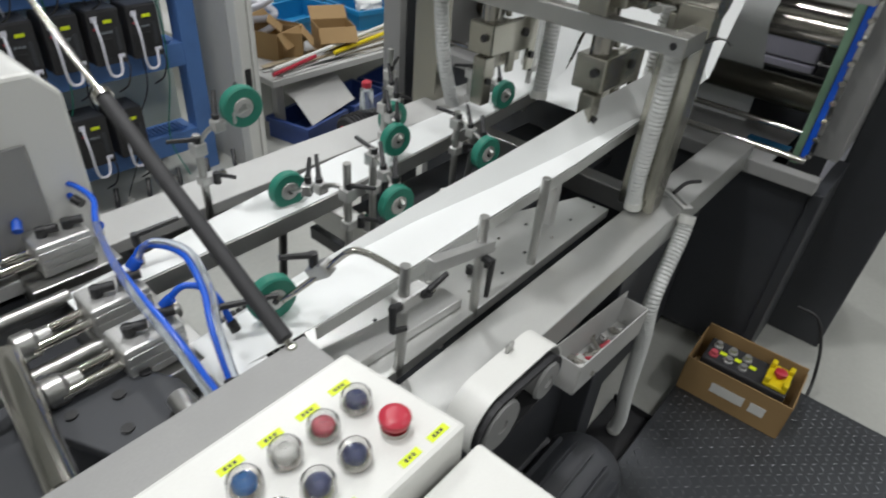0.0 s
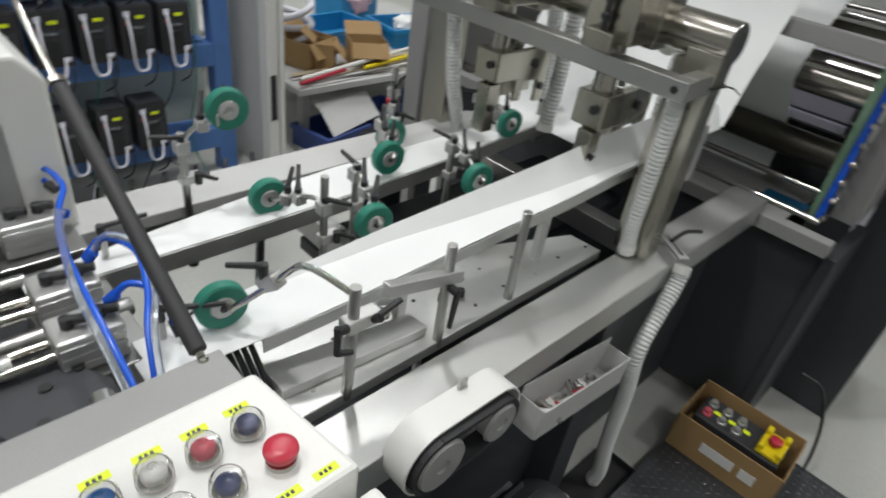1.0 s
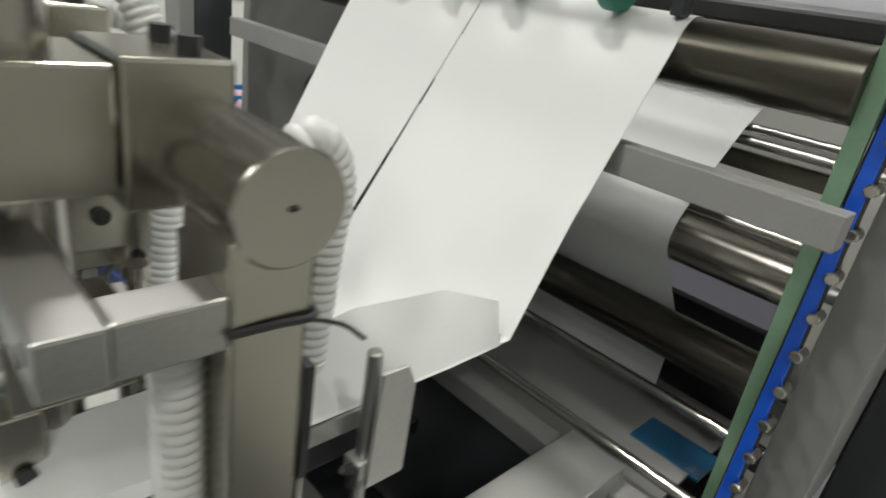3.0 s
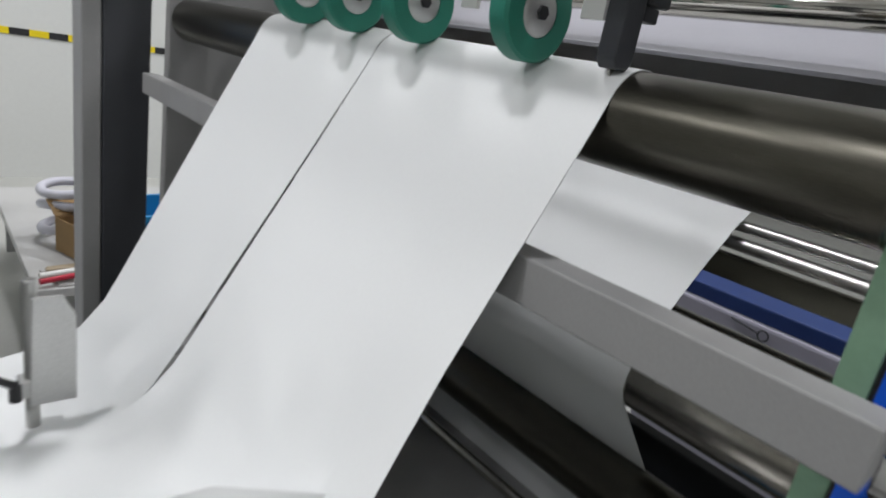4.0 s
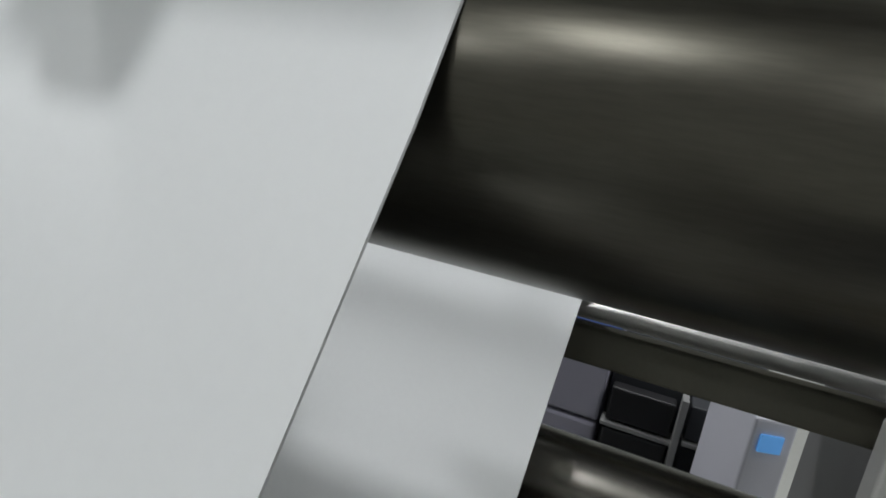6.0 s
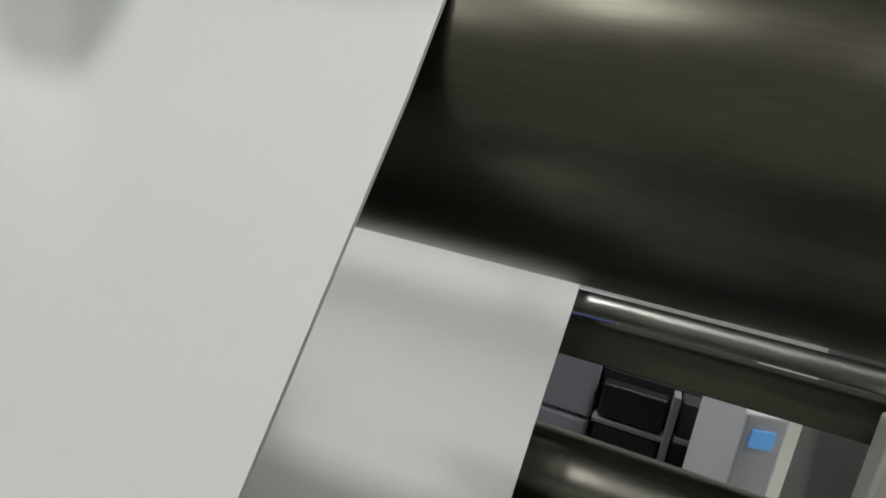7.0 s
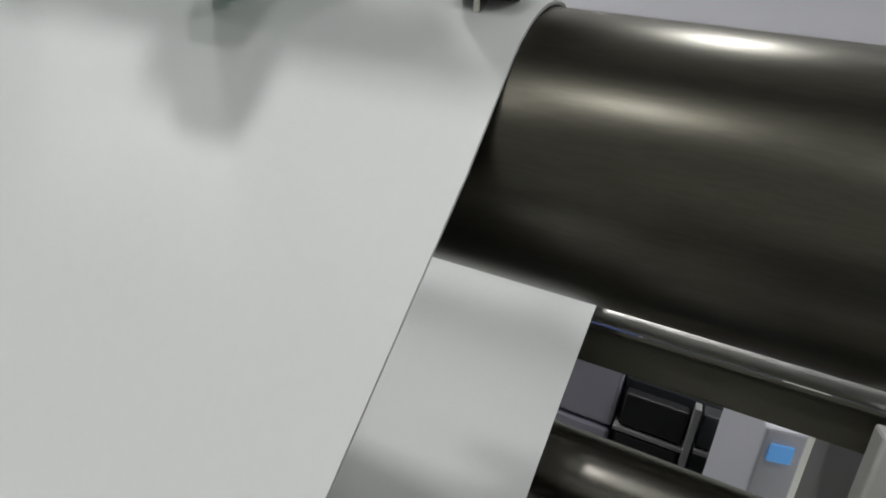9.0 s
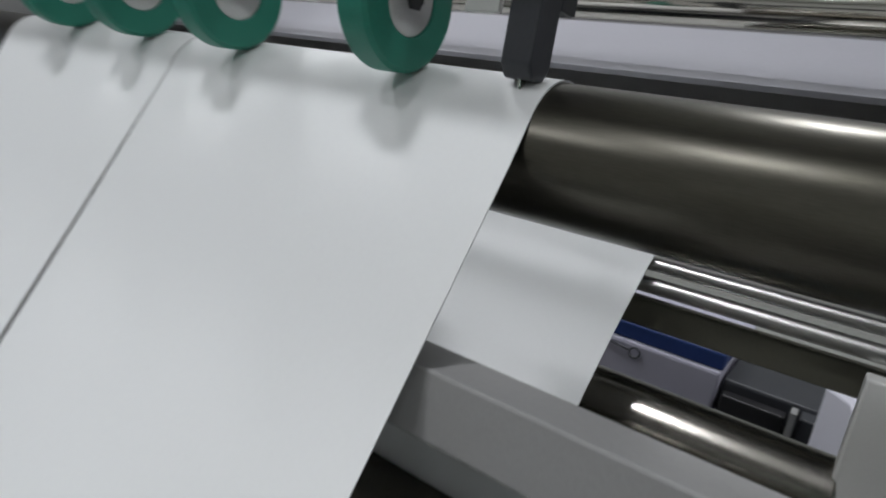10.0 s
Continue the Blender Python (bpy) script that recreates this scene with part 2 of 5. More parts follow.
# ---- the hall ----
def hall():
    bm = B_()
    box(bm, -9, 12, -7, 9, -0.2, 0.0)
    tagged(part("floor", bm, FLOOR), "grey sealed concrete factory floor", "floor", kind="structure")
    for name, b in (("wall_north", (-9, 12, 9, 9.2, 0, 6)), ("wall_south", (-9, 12, -7.2, -7, 0, 6)),
                    ("wall_east", (12, 12.2, -7, 9, 0, 6)), ("wall_west", (-9.2, -9, -7, 9, 0, 6))):
        bm = B_()
        box(bm, *b)
        tagged(part(name, bm, WALL), "plain off-white panelled factory hall wall", "wall", kind="structure")
    bm = B_()
    box(bm, -9.2, 12.2, -7.2, 9.2, 6, 6.2)
    tagged(part("ceiling", bm, WALL), "pale factory hall ceiling", "ceiling", kind="structure")
    # low partition behind the bins, with a hazard stripe
    bm = B_()
    box(bm, -2.0, 9.0, 5.6, 5.7, 0, 2.6)
    tagged(part("wall_partition", bm, WALL), "off-white partition wall with a striped band", "wall", kind="structure")
    bm = B_()
    for k in range(60):
        if k % 2 == 0:
            box(bm, 0.5 + k * 0.13, 0.63 + k * 0.13, 5.592, 5.6, 1.12, 1.17)
    tagged(part("trim", bm, BLACK), "black and yellow hazard stripe on a wall", "trim", kind="structure")
    bm = B_()
    for k in range(60):
        if k % 2:
            box(bm, 0.5 + k * 0.13, 0.63 + k * 0.13, 5.592, 5.6, 1.12, 1.17)
    tagged(part("trim", bm, YELLOW), "yellow blocks of a hazard stripe on a wall", "trim", kind="structure")


hall()


def ceiling_lamp(x, y, watts=52):
    lamp = thing("ceiling_lamp", "round white high-bay lamp hanging under the ceiling", "lamp", (x, y, 5.55), "ceiling lamps")
    bm = B_()
    lathe(bm, [(0.0, 0.24), (0.02, 0.235), (0.10, 0.15), (0.16, 0.09), (0.24, 0.08), (0.25, 0.02)], Matrix.Identity(4), 32)
    part("housing", bm, LIGHTPAINT, lamp, smooth=True)
    bm = B_()
    rod(bm, (0, 0, -0.012), (0, 0, -0.002), 0.20, n=32)
    part("diffuser", bm, GLOWTUBE, lamp, smooth=True)
    bm = B_()
    rod(bm, (0, 0, 0.25), (0, 0, 0.45), 0.008, n=8)
    part("hanger", bm, STEEL, lamp)
    area_lamp("high_bay_light", (x, y, 5.5), 0.4, 0.4, watts, (0.985, 0.978, 0.995))


for lx, ly, watts in ((-0.95, 1.1, 82), (0.9, -2.8, 38), (0.9, 3.3, 72), (3.15, 0.15, 46), (-3.4, -3.4, 34), (-3.2, 0.8, 46), (3.6, 4.4, 90), (3.6, -3.8, 60), (-5.0, -2.8, 40), (-5.0, 3.2, 50)):
    ceiling_lamp(lx, ly, watts)


# ---- raised tread plate beside the machine ----
def tread_plate():
    p = thing("tread_platform", "dark steel checker plate platform beside the machine", "platform", kind="structure")
    bm = B_()
    box(bm, -2.6, 0.60, -2.2, -0.165, 0.0, 0.05, 0.003)
    part("deck", bm, CHECKER, p)
    bm = B_()
    for ix in range(56):
        for iy in range(34):
            x, y = -0.80 + ix * 0.025, -0.19 - iy * 0.025
            if y < -1.0:
                continue
            a = 45 if (ix + iy) % 2 else -45
            m = Matrix.Translation((x, y, 0.05)) @ Matrix.Rotation(radians(a), 4, "Z")
            vs = [bm.verts.new(m @ Vector(c)) for c in ((-0.011, 0, 0), (0, -0.003, 0), (0.011, 0, 0), (0, 0.003, 0), (-0.004, 0, 0.0016), (0.004, 0, 0.0016))]
            for f in ((0, 1, 5, 4), (1, 2, 5), (2, 3, 5), (3, 0, 4, 5)):
                bm.faces.new([vs[q] for q in f])
    tagged(part("tread_lug", bm, LUG, p, "raised lozenge lugs"), kind="stuff")


tread_plate()


# ---- machine base: rails, bed plate, legs ----
def machine_frame():
    f = thing("machine_frame", "grey steel machine frame with long side rails and bed plate", "machine frame")
    bm = B_()
    box(bm, -2.2, 0.62, -0.05, 0.062, 0.78, 0.86, 0.003)
    part("side_rail", bm, PLATE, f, "brushed steel side rail")
    bm = B_()
    box(bm, -2.2, 0.62, 0.80, 0.91, 0.78, 0.86, 0.003)
    part("side_rail", bm, PLATE, f, "brushed steel side rail")
    bm = B_()
    prism(bm, [(-1.6, 0.078), (-0.128, 0.086), (-0.135, 0.175), (-0.62, 0.36), (-1.6, 0.36)], "z", 0.842, 0.868, 0.002)
    part("bed_plate", bm, PLATE, f, "drilled bed plate")
    for k in range(9):
        for j in range(2):
            x, y = -0.95 + k * 0.1, 0.118 + j * 0.075 + 0.01 * (k % 2)
            if y < 0.33 - (x + 0.62) * 0.33:
                bm = B_()
                rod(bm, (x, y, 0.8665), (x, y, 0.8695), 0.0042, n=10)
                part("bolt_hole", bm, BLACK if (k + j) % 3 else CHROME, f)
    for b in ((-0.60, -0.575, 0.17, 0.195), (-0.555, -0.53, 0.16, 0.185)):
        bm = B_()
        lathe(bm, [(0.868, 0.009), (0.884, 0.009), (0.886, 0.007)], Matrix.Translation((b[0], b[2], 0)), 14)
        part("cap_screw", bm, BLACK, f, "black cap screw", True)
    bm = B_()
    prism(bm, [(-1.0, 0.13), (-0.70, 0.11), (-0.70, 0.16), (-1.0, 0.20)], "z", 0.868, 0.890, 0.002)
    part("clamp_rail", bm, ALU, f, "flat clamp rail on the bed")
    bm = B_()
    box(bm, -2.2, 0.58, 0.03, 0.05, 0.06, 0.779, 0.002)
    part("skirt", bm, DARKPAINT, f, "dark skirt panel under the rail")
    bm = B_()
    box(bm, -0.55, 0.58, 0.40, 0.79, 0.62, 0.66, 0.002)
    part("inner_pan", bm, DARKPAINT, f, "dark inner pan")
    bm = B_()
    box(bm, -2.2, 0.6, 0.062, 0.80, 0.30, 0.33)
    part("lower_tray", bm, DARKPAINT, f, "dark lower tray")
    for x in (-1.9, -0.2):
        for y in (0.0, 0.855):
            bm = B_()
            box(bm, x - 0.05, x + 0.05, y - 0.045, y + 0.045, 0.0, 0.78, 0.004)
            part("leg", bm, DARKPAINT, f)
    bm = B_()
    box(bm, 0.16, 0.22, 0.062, 0.80, 0.70, 0.77, 0.003)
    part("cross_member", bm, STEEL, f)
    bm = B_()
    box(bm, -0.62, -0.57, 0.33, 0.80, 0.76, 0.83, 0.003)
    part("cross_member", bm, STEEL, f)
    return f


machine_frame()


def gantry():
    g = thing("gantry", "polished steel gantry with square columns and thick round shaft", "machine part", (0, 0, 0.86))
    for y in (0.0, 0.76):
        bm = B_()
        box(bm, -0.062, 0.0, y, y + 0.095, 0, 0.49, 0.003)
        part("column", bm, NICKEL, g, "square nickel-plated column")
    bm = B_()
    rod(bm, (-0.021, -0.006, 0.535), (-0.021, 0.87, 0.535), 0.045, n=48, chamfer=0.002)
    part("shaft", bm, SHAFT, g, "thick polished round shaft", True)
    bm = B_()
    rod(bm, (-0.024, -0.0068, 0.536), (-0.018, -0.0068, 0.537), 0.002, n=10)
    part("centre_mark", bm, BLACK, g)
    for y in (-0.003, 0.775):
        bm = B_()
        box(bm, -0.064, 0.002, y, y + 0.08, 0.44, 0.515, 0.003)
        part("saddle", bm, NICKEL, g)
        bm = B_()
        box(bm, -0.138, -0.062, y + 0.002, y + 0.042, 0.432, 0.475, 0.003)
        part("arm", bm, STEEL, g)
    bm = B_()
    box(bm, -0.180, -0.138, -0.003, 0.82, 0.432, 0.475, 0.003)
    part("cross_bar", bm, STEEL, g, "flat brushed steel cross bar")
    for y in (0.012, 0.785):
        bm = B_()
        rod(bm, (-0.1815, y + 0.011, 0.454), (-0.179, y + 0.011, 0.454), 0.008, n=16)
        part("bolt", bm, BLACK, g, "recessed socket bolt")
    bm = B_()
    pipe(bm, [(-0.066, -0.004, 0.447), (-0.03, -0.006, 0.447), (0.004, -0.004, 0.445), (0.005, 0.03, 0.446)], 0.0035, 6)
    pipe(bm, [(-0.004, -0.008, 0.446), (0.02, -0.02, 0.440), (0.035, -0.03, 0.428)], 0.002, 6)
    part("cable_tie", bm, BLACK, g, "black cable tie")
    return g


gantry()


def tool_head(y):
    """Clamp block on the shaft, a round column down through it and a slotted tool block."""
    h = thing("tool_head", "steel clamp block with vertical round column and slotted block", "machine part", (0, y, 0), "tool heads on the shaft")
    bm = B_()
    box(bm, -0.19, -0.085, -0.06, 0.06, 1.362, 1.462, 0.004)
    part("clamp_block", bm, NICKEL, h)
    bm = B_()
    box(bm, -0.083, 0.008, -0.06, 0.06, 1.345, 1.468, 0.004)
    part("shaft_cap", bm, NICKEL, h)
    bm = B_()
    rod(bm, (-0.137, 0, 1.10), (-0.137, 0, 1.75), 0.025, n=28, chamfer=0.001)
    part("column", bm, SHAFT, h, "polished round column", True)
    for at, to in (((-0.175, -0.0605, 1.405), (-0.175, -0.066, 1.405)), ((-0.02, -0.03, 1.468), (-0.02, -0.03, 1.482)), ((-0.02, 0.03, 1.468), (-0.02, 0.03, 1.482))):
        bm = B_()
        rod(bm, at, to, 0.010, n=16)
        part("socket_bolt", bm, BLACK, h)
    bm = B_()
    box(bm, -0.222, -0.182, -0.035, 0.035, 1.345, 1.385, 0.003)
    part("clip", bm, NICKEL, h)
    bm = B_()
    lathe(bm, [(0, 0.007), (0.02, 0.007), (0.021, 0.011), (0.032, 0.011), (0.034, 0.007), (0.052, 0.007), (0.053, 0.010), (0.062, 0.009)],
          Matrix.Translation((-0.205, 0.0, 1.385)), 14)
    part("clamp_screw", bm, BLACK, h, smooth=True)
    bm = B_()
    box(bm, -0.175, -0.075, -0.04, 0.04, 1.165, 1.245, 0.004)
    part("tool_block", bm, NICKEL, h)
    bm = B_()
    prism(bm, [(-0.074, 1.10), (-0.045, 1.10), (-0.045, 1.15), (0.02, 1.15), (0.02, 1.085), (0.055, 1.085), (0.055, 1.245), (-0.074, 1.235)], "y", -0.028, -0.016, 0.002)
    part("fork_plate", bm, NICKEL, h, "slotted side plate")
    bm = B_()
    box(bm, -0.074, 0.05, 0.018, 0.03, 1.10, 1.22, 0.002)
    part("rear_plate", bm, NICKEL, h)
    bm = B_()
    box(bm, -0.19, -0.15, -0.035, 0.005, 1.035, 1.163, 0.003)
    part("guide_finger", bm, NICKEL, h)
    for at, to, r in (((-0.1765, -0.015, 1.21), (-0.182, -0.015, 1.21), 0.010), ((-0.01, -0.0285, 1.20), (-0.01, -0.034, 1.20), 0.012), ((0.035, -0.0285, 1.13), (0.035, -0.034, 1.13), 0.010), ((-0.17, -0.0355, 1.10), (-0.17, -0.041, 1.10), 0.009)):
        bm = B_()
        rod(bm, at, to, r, n=14)
        part("socket_bolt", bm, BLACK, h)
    bm = B_()
    lathe(bm, [(0, 0.009), (0.012, 0.009), (0.013, 0.013), (0.026, 0.013)], Matrix.Translation((-0.06, 0.0, 1.245)), 14)
    part("cap_screw", bm, CHROME, h, smooth=True)
    return h


tool_head(0.20)
tool_head(0.52)


# ---- roller unit ----
AX, AZ, AR = 0.688, 1.5155, 0.0492


def roller(name, x, z, r, y0, y1, mat, label):
    t = thing(name, label, "roller", (x, (y0 + y1) / 2, z), "rollers of the web unit")
    h = (y1 - y0) / 2
    bm = B_()
    rod(bm, (0, -h, 0), (0, h, 0), r, n=72, chamfer=0.002)
    part("shell", bm, mat, t, smooth=True)
    for a, b in ((-h - 0.05, -h), (h, h + 0.05)):
        bm = B_()
        rod(bm, (0, a, 0), (0, b, 0), r * 0.3, n=20)
        part("journal", bm, STEEL, t, smooth=True)
    return t


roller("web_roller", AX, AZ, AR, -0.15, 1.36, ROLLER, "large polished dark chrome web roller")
roller("idler_roller", 0.874, 1.190, 0.050, -0.15, 1.36, SHAFT, "polished chrome idler roller")
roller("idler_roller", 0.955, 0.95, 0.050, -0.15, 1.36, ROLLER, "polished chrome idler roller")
roller("rear_roller", 1.03, 1.192, 0.050, -0.15, 1.36, SHAFT, "dark polished roller behind the idler")
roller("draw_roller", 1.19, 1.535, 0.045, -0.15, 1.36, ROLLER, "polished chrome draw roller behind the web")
roller("upper_roller", 0.95, 1.672, 0.022, -0.2, 1.36, CHROME, "bright chrome upper roller")


def unit_frame():
    u = thing("roller_unit", "dark grey painted frame of the roller unit", "machine frame")

    def slab(name, mat, b, label="", bevel=0.003):
        bm = B_()
        box(bm, *b, bevel)
        return part(name, bm, mat, u, label)
    slab("side_cabinet", DARKPAINT, (0.97, 1.42, -0.50, -0.282, 0.0, 2.6), "tall dark grey side cabinet", 0.005)
    slab("lower_side_plate", DARKPAINT, (0.62, 0.969, -0.30, -0.262, 0.0, 0.77))
    slab("side_plate", MIDPAINT, (0.74, 1.42, -0.28, -0.205, 0.842, 2.6), "grey side plate")
    slab("side_plate", MIDPAINT, (0.64, 1.42, 1.375, 1.41, 0.0, 2.6), "grey side plate")
    slab("side_column", DARKPAINT, (0.505, 0.612, 1.42, 1.52, 0.0, 2.6), "dark blue-grey edge column", 0.004)
    slab("side_door", MIDPAINT, (0.46, 0.503, 1.42, 1.52, 0.0, 2.6), "grey door edge", 0.004)
    slab("front_beam", MIDPAINT, (0.585, 0.635, -0.27, 1.37, 0.775, 0.822), "grey front beam")
    slab("front_panel", DARKPAINT, (0.637, 0.66, -0.262, 1.37, 0.04, 0.77), "dark front panel", 0.002)
    slab("deck", MIDPAINT, (0.64, 1.05, -0.10, 1.37, 0.775, 0.785), "grey sheet metal deck", 0.0)
    slab("back_cover", LIGHTPAINT, (1.44, 1.47, -0.25, 1.40, 1.40, 2.5), "light grey rear cover")
    bm = B_()
    prism(bm, [(0.98, 1.606), (0.986, 1.600), (1.43, 1.80), (1.424, 1.806)], "y", -0.20, 1.37, 0.001)
    part("chute_plate", bm, CHUTE, u, "light grey chute plate behind the roller")
    slab("low_cover", DARKPAINT, (1.10, 1.13, -0.10, 1.37, 0.10, 0.98), "dark cover under the idlers")
    for x, z, r in ((0.66, 0.845, 0.011), (0.90, 0.845, 0.011), (1.03, 1.392, 0.008), (1.03, 1.366, 0.010)):
        bm = B_()
        rod(bm, (x, -0.20, z), (x, 1.37, z), r, n=16)
        part("tie_rod", bm, CHROME if z < 1.3 else STEEL, u, "steel tie rod", True)
    slab("inner_post", CREAM, (1.0, 1.03, -0.20, -0.145, 0.80, 1.345), "pale upright plate")
    slab("cross_rail", OLIVE, (1.06, 1.08, -0.20, 1.37, 1.303, 1.340), "dark olive cross rail")
    # square bars under the web
    slab("square_bar", MIDPAINT, (0.580, 0.618, -0.205, 1.37, 1.332, 1.380), "grey square bar behind the web", 0.002)
    bm = B_()
    prism(bm, [(0.655, 1.62), (0.668, 1.62), (0.745, 0.80), (0.732, 0.80)], "y", -0.175, -0.150, 0.001)
    part("edge_strip", bm, ACRYL, u, "translucent green edge strip")
    return u


unit_frame()


# ---- paper web ----
def paper_web():
    w = thing("paper_web", "wide white paper web running over the roller", "paper")
    c = (AX, AZ)
    r = AR + 0.0012
    # arc over the roller, from its back to the front tangent
    prof = []
    for k in range(25):
        a = radians(-20 + k * (176 / 24))
        prof.append((c[0] + r * math.cos(a), c[1] + r * math.sin(a)))
    front = [(0.462 + 0.4794 * (z - 1.16), z) for z in (1.508, 1.47, 1.40, 1.335, 1.265, 1.20, 1.14, 1.085)]
    n = 28

    def buckle(y, z):
        return 0.0022 * noise.noise(Vector((y * 5, z * 2.2, 0.3))) + 0.0008 * noise.noise(Vector((y * 16, z * 5, 4.3)))
    def edge(z):
        return 0.088 + 0.016 * max(0.0, min(1.1, (1.52 - z) / 0.25))

    def slit(z):
        return 0.482 + 0.137 * max(0.0, 1.529 - z)

    def across(x, z, a, b, seed, wave=1.0):
        return [(x + wave * buckle(a + (b - a) * j / n + seed, z), a + (b - a) * j / n, z) for j in range(n + 1)]
    rows = [across(x, z, 0.088, 0.482, 0, 0) for x, z in prof]
    for k, (x, z) in enumerate(front):
        rows.append(across(x, z, edge(z), slit(z), 0, min(1, k / 2)))
    # the near corner turns into the folded edge, the rest dips into the former
    for s, (x, z) in enumerate(((0.411, 1.064), (0.395, 1.045), (0.378, 1.026), (0.36, 1.01), (0.336, 0.997), (0.31, 0.985), (0.275, 0.977), (0.24, 0.972), (0.14, 0.968))):
        lift = [0.5 + 0.5 * math.cos(math.pi * min(1.0, j / 11)) for j in range(n + 1)]
        rows.append([(x - 0.014 * s * lift[j], 0.1055 + 0.435 * j / n, z + (1.085 - z) * lift[j]) for j in range(n + 1)])
    bm = B_()
    sheet(bm, rows)
    part("web_panel", bm, PAPER, w, smooth=True)
    rows = [across(x, z, 0.4845, 0.860, 3, 0) for x, z in prof]
    for k, (x, z) in enumerate(front):
        rows.append(across(x, z, slit(z) + 0.0025 + 0.010 * (k / 7) ** 1.6, 0.860 + 0.010 * k / 7, 3, min(1, k / 2)))
    for (x, z) in ((0.39, 1.03), (0.35, 0.985), (0.30, 0.962), (0.2, 0.952)):
        rows.append([(x, 0.560 + 0.30 * j / n - (0.43 - x) * 0.15, z) for j in range(n + 1)])
    bm = B_()
    sheet(bm, rows)
    part("web_panel", bm, PAPER, w, smooth=True)
    # back sheet, from the lower idler over the upper idler to the draw roller
    back = [(1.007, 0.60), (1.007, 0.95), (0.98, 0.985), (0.832, 1.16), (0.8225, 1.18), (0.8225, 1.198), (0.828, 1.215), (0.838, 1.231), (0.88, 1.278), (0.925, 1.325), (1.0, 1.392), (1.09, 1.452), (1.16, 1.500)]
    bm = B_()
    sheet(bm, [[(x, 0.085 + 0.87 * j / 10, z) for j in range(11)] for x, z in back])
    part("web_back", bm, PAPER, w, smooth=True)
    return w


paper_web()


def paper_strip():
    """The folded edge of the web along the near guide: a flat lower facet and a steep upper one, with a crease between."""
    t = thing("folded_paper_edge", "white folded paper strip running along a steel guide", "paper")
    secs = [(-1.16, .210, .945, .10, .0), (-1.0, .190, .960, .11, .01), (-.85, .166, .986, .105, .020), (-.7, .152, 1.006, .094, .030), (-.5, .134, 1.03, .065, .050), (-.3, .120, 1.048, .045, .066),
            (-.12, .108, 1.073, .023, .080), (.03, .103, 1.083, .004, .09), (.15, .10, 1.085, .003, .11), (.30, .10, 1.085, .003, .10), (.40, .103, 1.085, .002, .06)]
    rows, lip = [], []
    for x, y1, z1, f, wl in secs:
        lean = radians(58)
        row = [(x, y1 + f * k / 4, z1 + 0.002 * k / 4) for k in range(5)]
        row += [(x + 0.02 * k / 4, y1 + f + wl * math.cos(lean) * k / 4, z1 + 0.002 + wl * math.sin(lean) * k / 4) for k in range(1, 5)]
        rows.append(row)
    bm = B_()
    sheet(bm, rows, 0.0015)
    part("strip", bm, PAPER, t)
    bm = B_()
    sheet(bm, [[(x, y1 - 0.001, z1 - 0.003), (x, y1 - 0.002, z1 - 0.028)] for x, y1, z1, f, wl in secs[1:9]], 0.004)
    part("guide", bm, PLATE, t, "steel guide lip under the strip")
    for x, y1, z1, f, wl in (secs[3], secs[5]):
        bm = B_()
        box(bm, x - 0.012, x + 0.012, y1 + 0.03, y1 + 0.05, 0.852, z1 - 0.004, 0.002)
        part("support_block", bm, ALU, t)
    return t


paper_strip()


def far_strip():
    t = thing("far_paper_edge", "white folded paper strip on the far guide rail", "paper")
    secs = ((-1.25, .512, .562, .945), (-1.0, .514, .600, .945), (-.785, .514, .628, .945), (-.55, .520, .646, .947), (-.25, .530, .640, .955), (.0, .540, .632, .965), (.2, .546, .622, .975))
    bm = B_()
    sheet(bm, [[(x, y1 + (y2 - y1) * k / 6, z) for k in range(7)] for x, y1, y2, z in secs], 0.002)
    part("strip", bm, PAPER, t)
    bm = B_()
    sheet(bm, [[(x, y1 - 0.003, z - 0.001), (x, y1 - 0.003, z - 0.040)] for x, y1, y2, z in secs], 0.004)
    part("guide", bm, PLATE, t, "steel guide lip under the strip")
    bm = B_()
    sheet(bm, [[(x, y1 + 0.002, z - 0.006), (x, y2 - 0.006, z - 0.006)] for x, y1, y2, z in secs], 0.006)
    part("rest_plate", bm, ALU, t, "flat plate carrying the strip")
    for x in (-0.95, -0.5, -0.1):
        bm = B_()
        rod(bm, (x, .565, .86), (x, .565, .938), 0.011, n=14)
        part("support_post", bm, STEEL, t, smooth=True)
    t2 = thing("far_cover_plate", "white painted cover plate along the machine's far side", "machine part")
    bm = B_()
    box(bm, -1.7, 0.1, 0.68, 0.80, 0.90, 0.93, 0.003)
    part("plate", bm, LIGHTPAINT, t2)
    for x in (-1.5, -0.8, -0.1):
        bm = B_()
        rod(bm, (x, 0.74, 0.86), (x, 0.74, 0.90), 0.012, n=12)
        rod(bm, (x, 0.62, 0.33), (x, 0.55, 0.925), 0.010, n=12)
        part("support", bm, STEEL, t2)


far_strip()


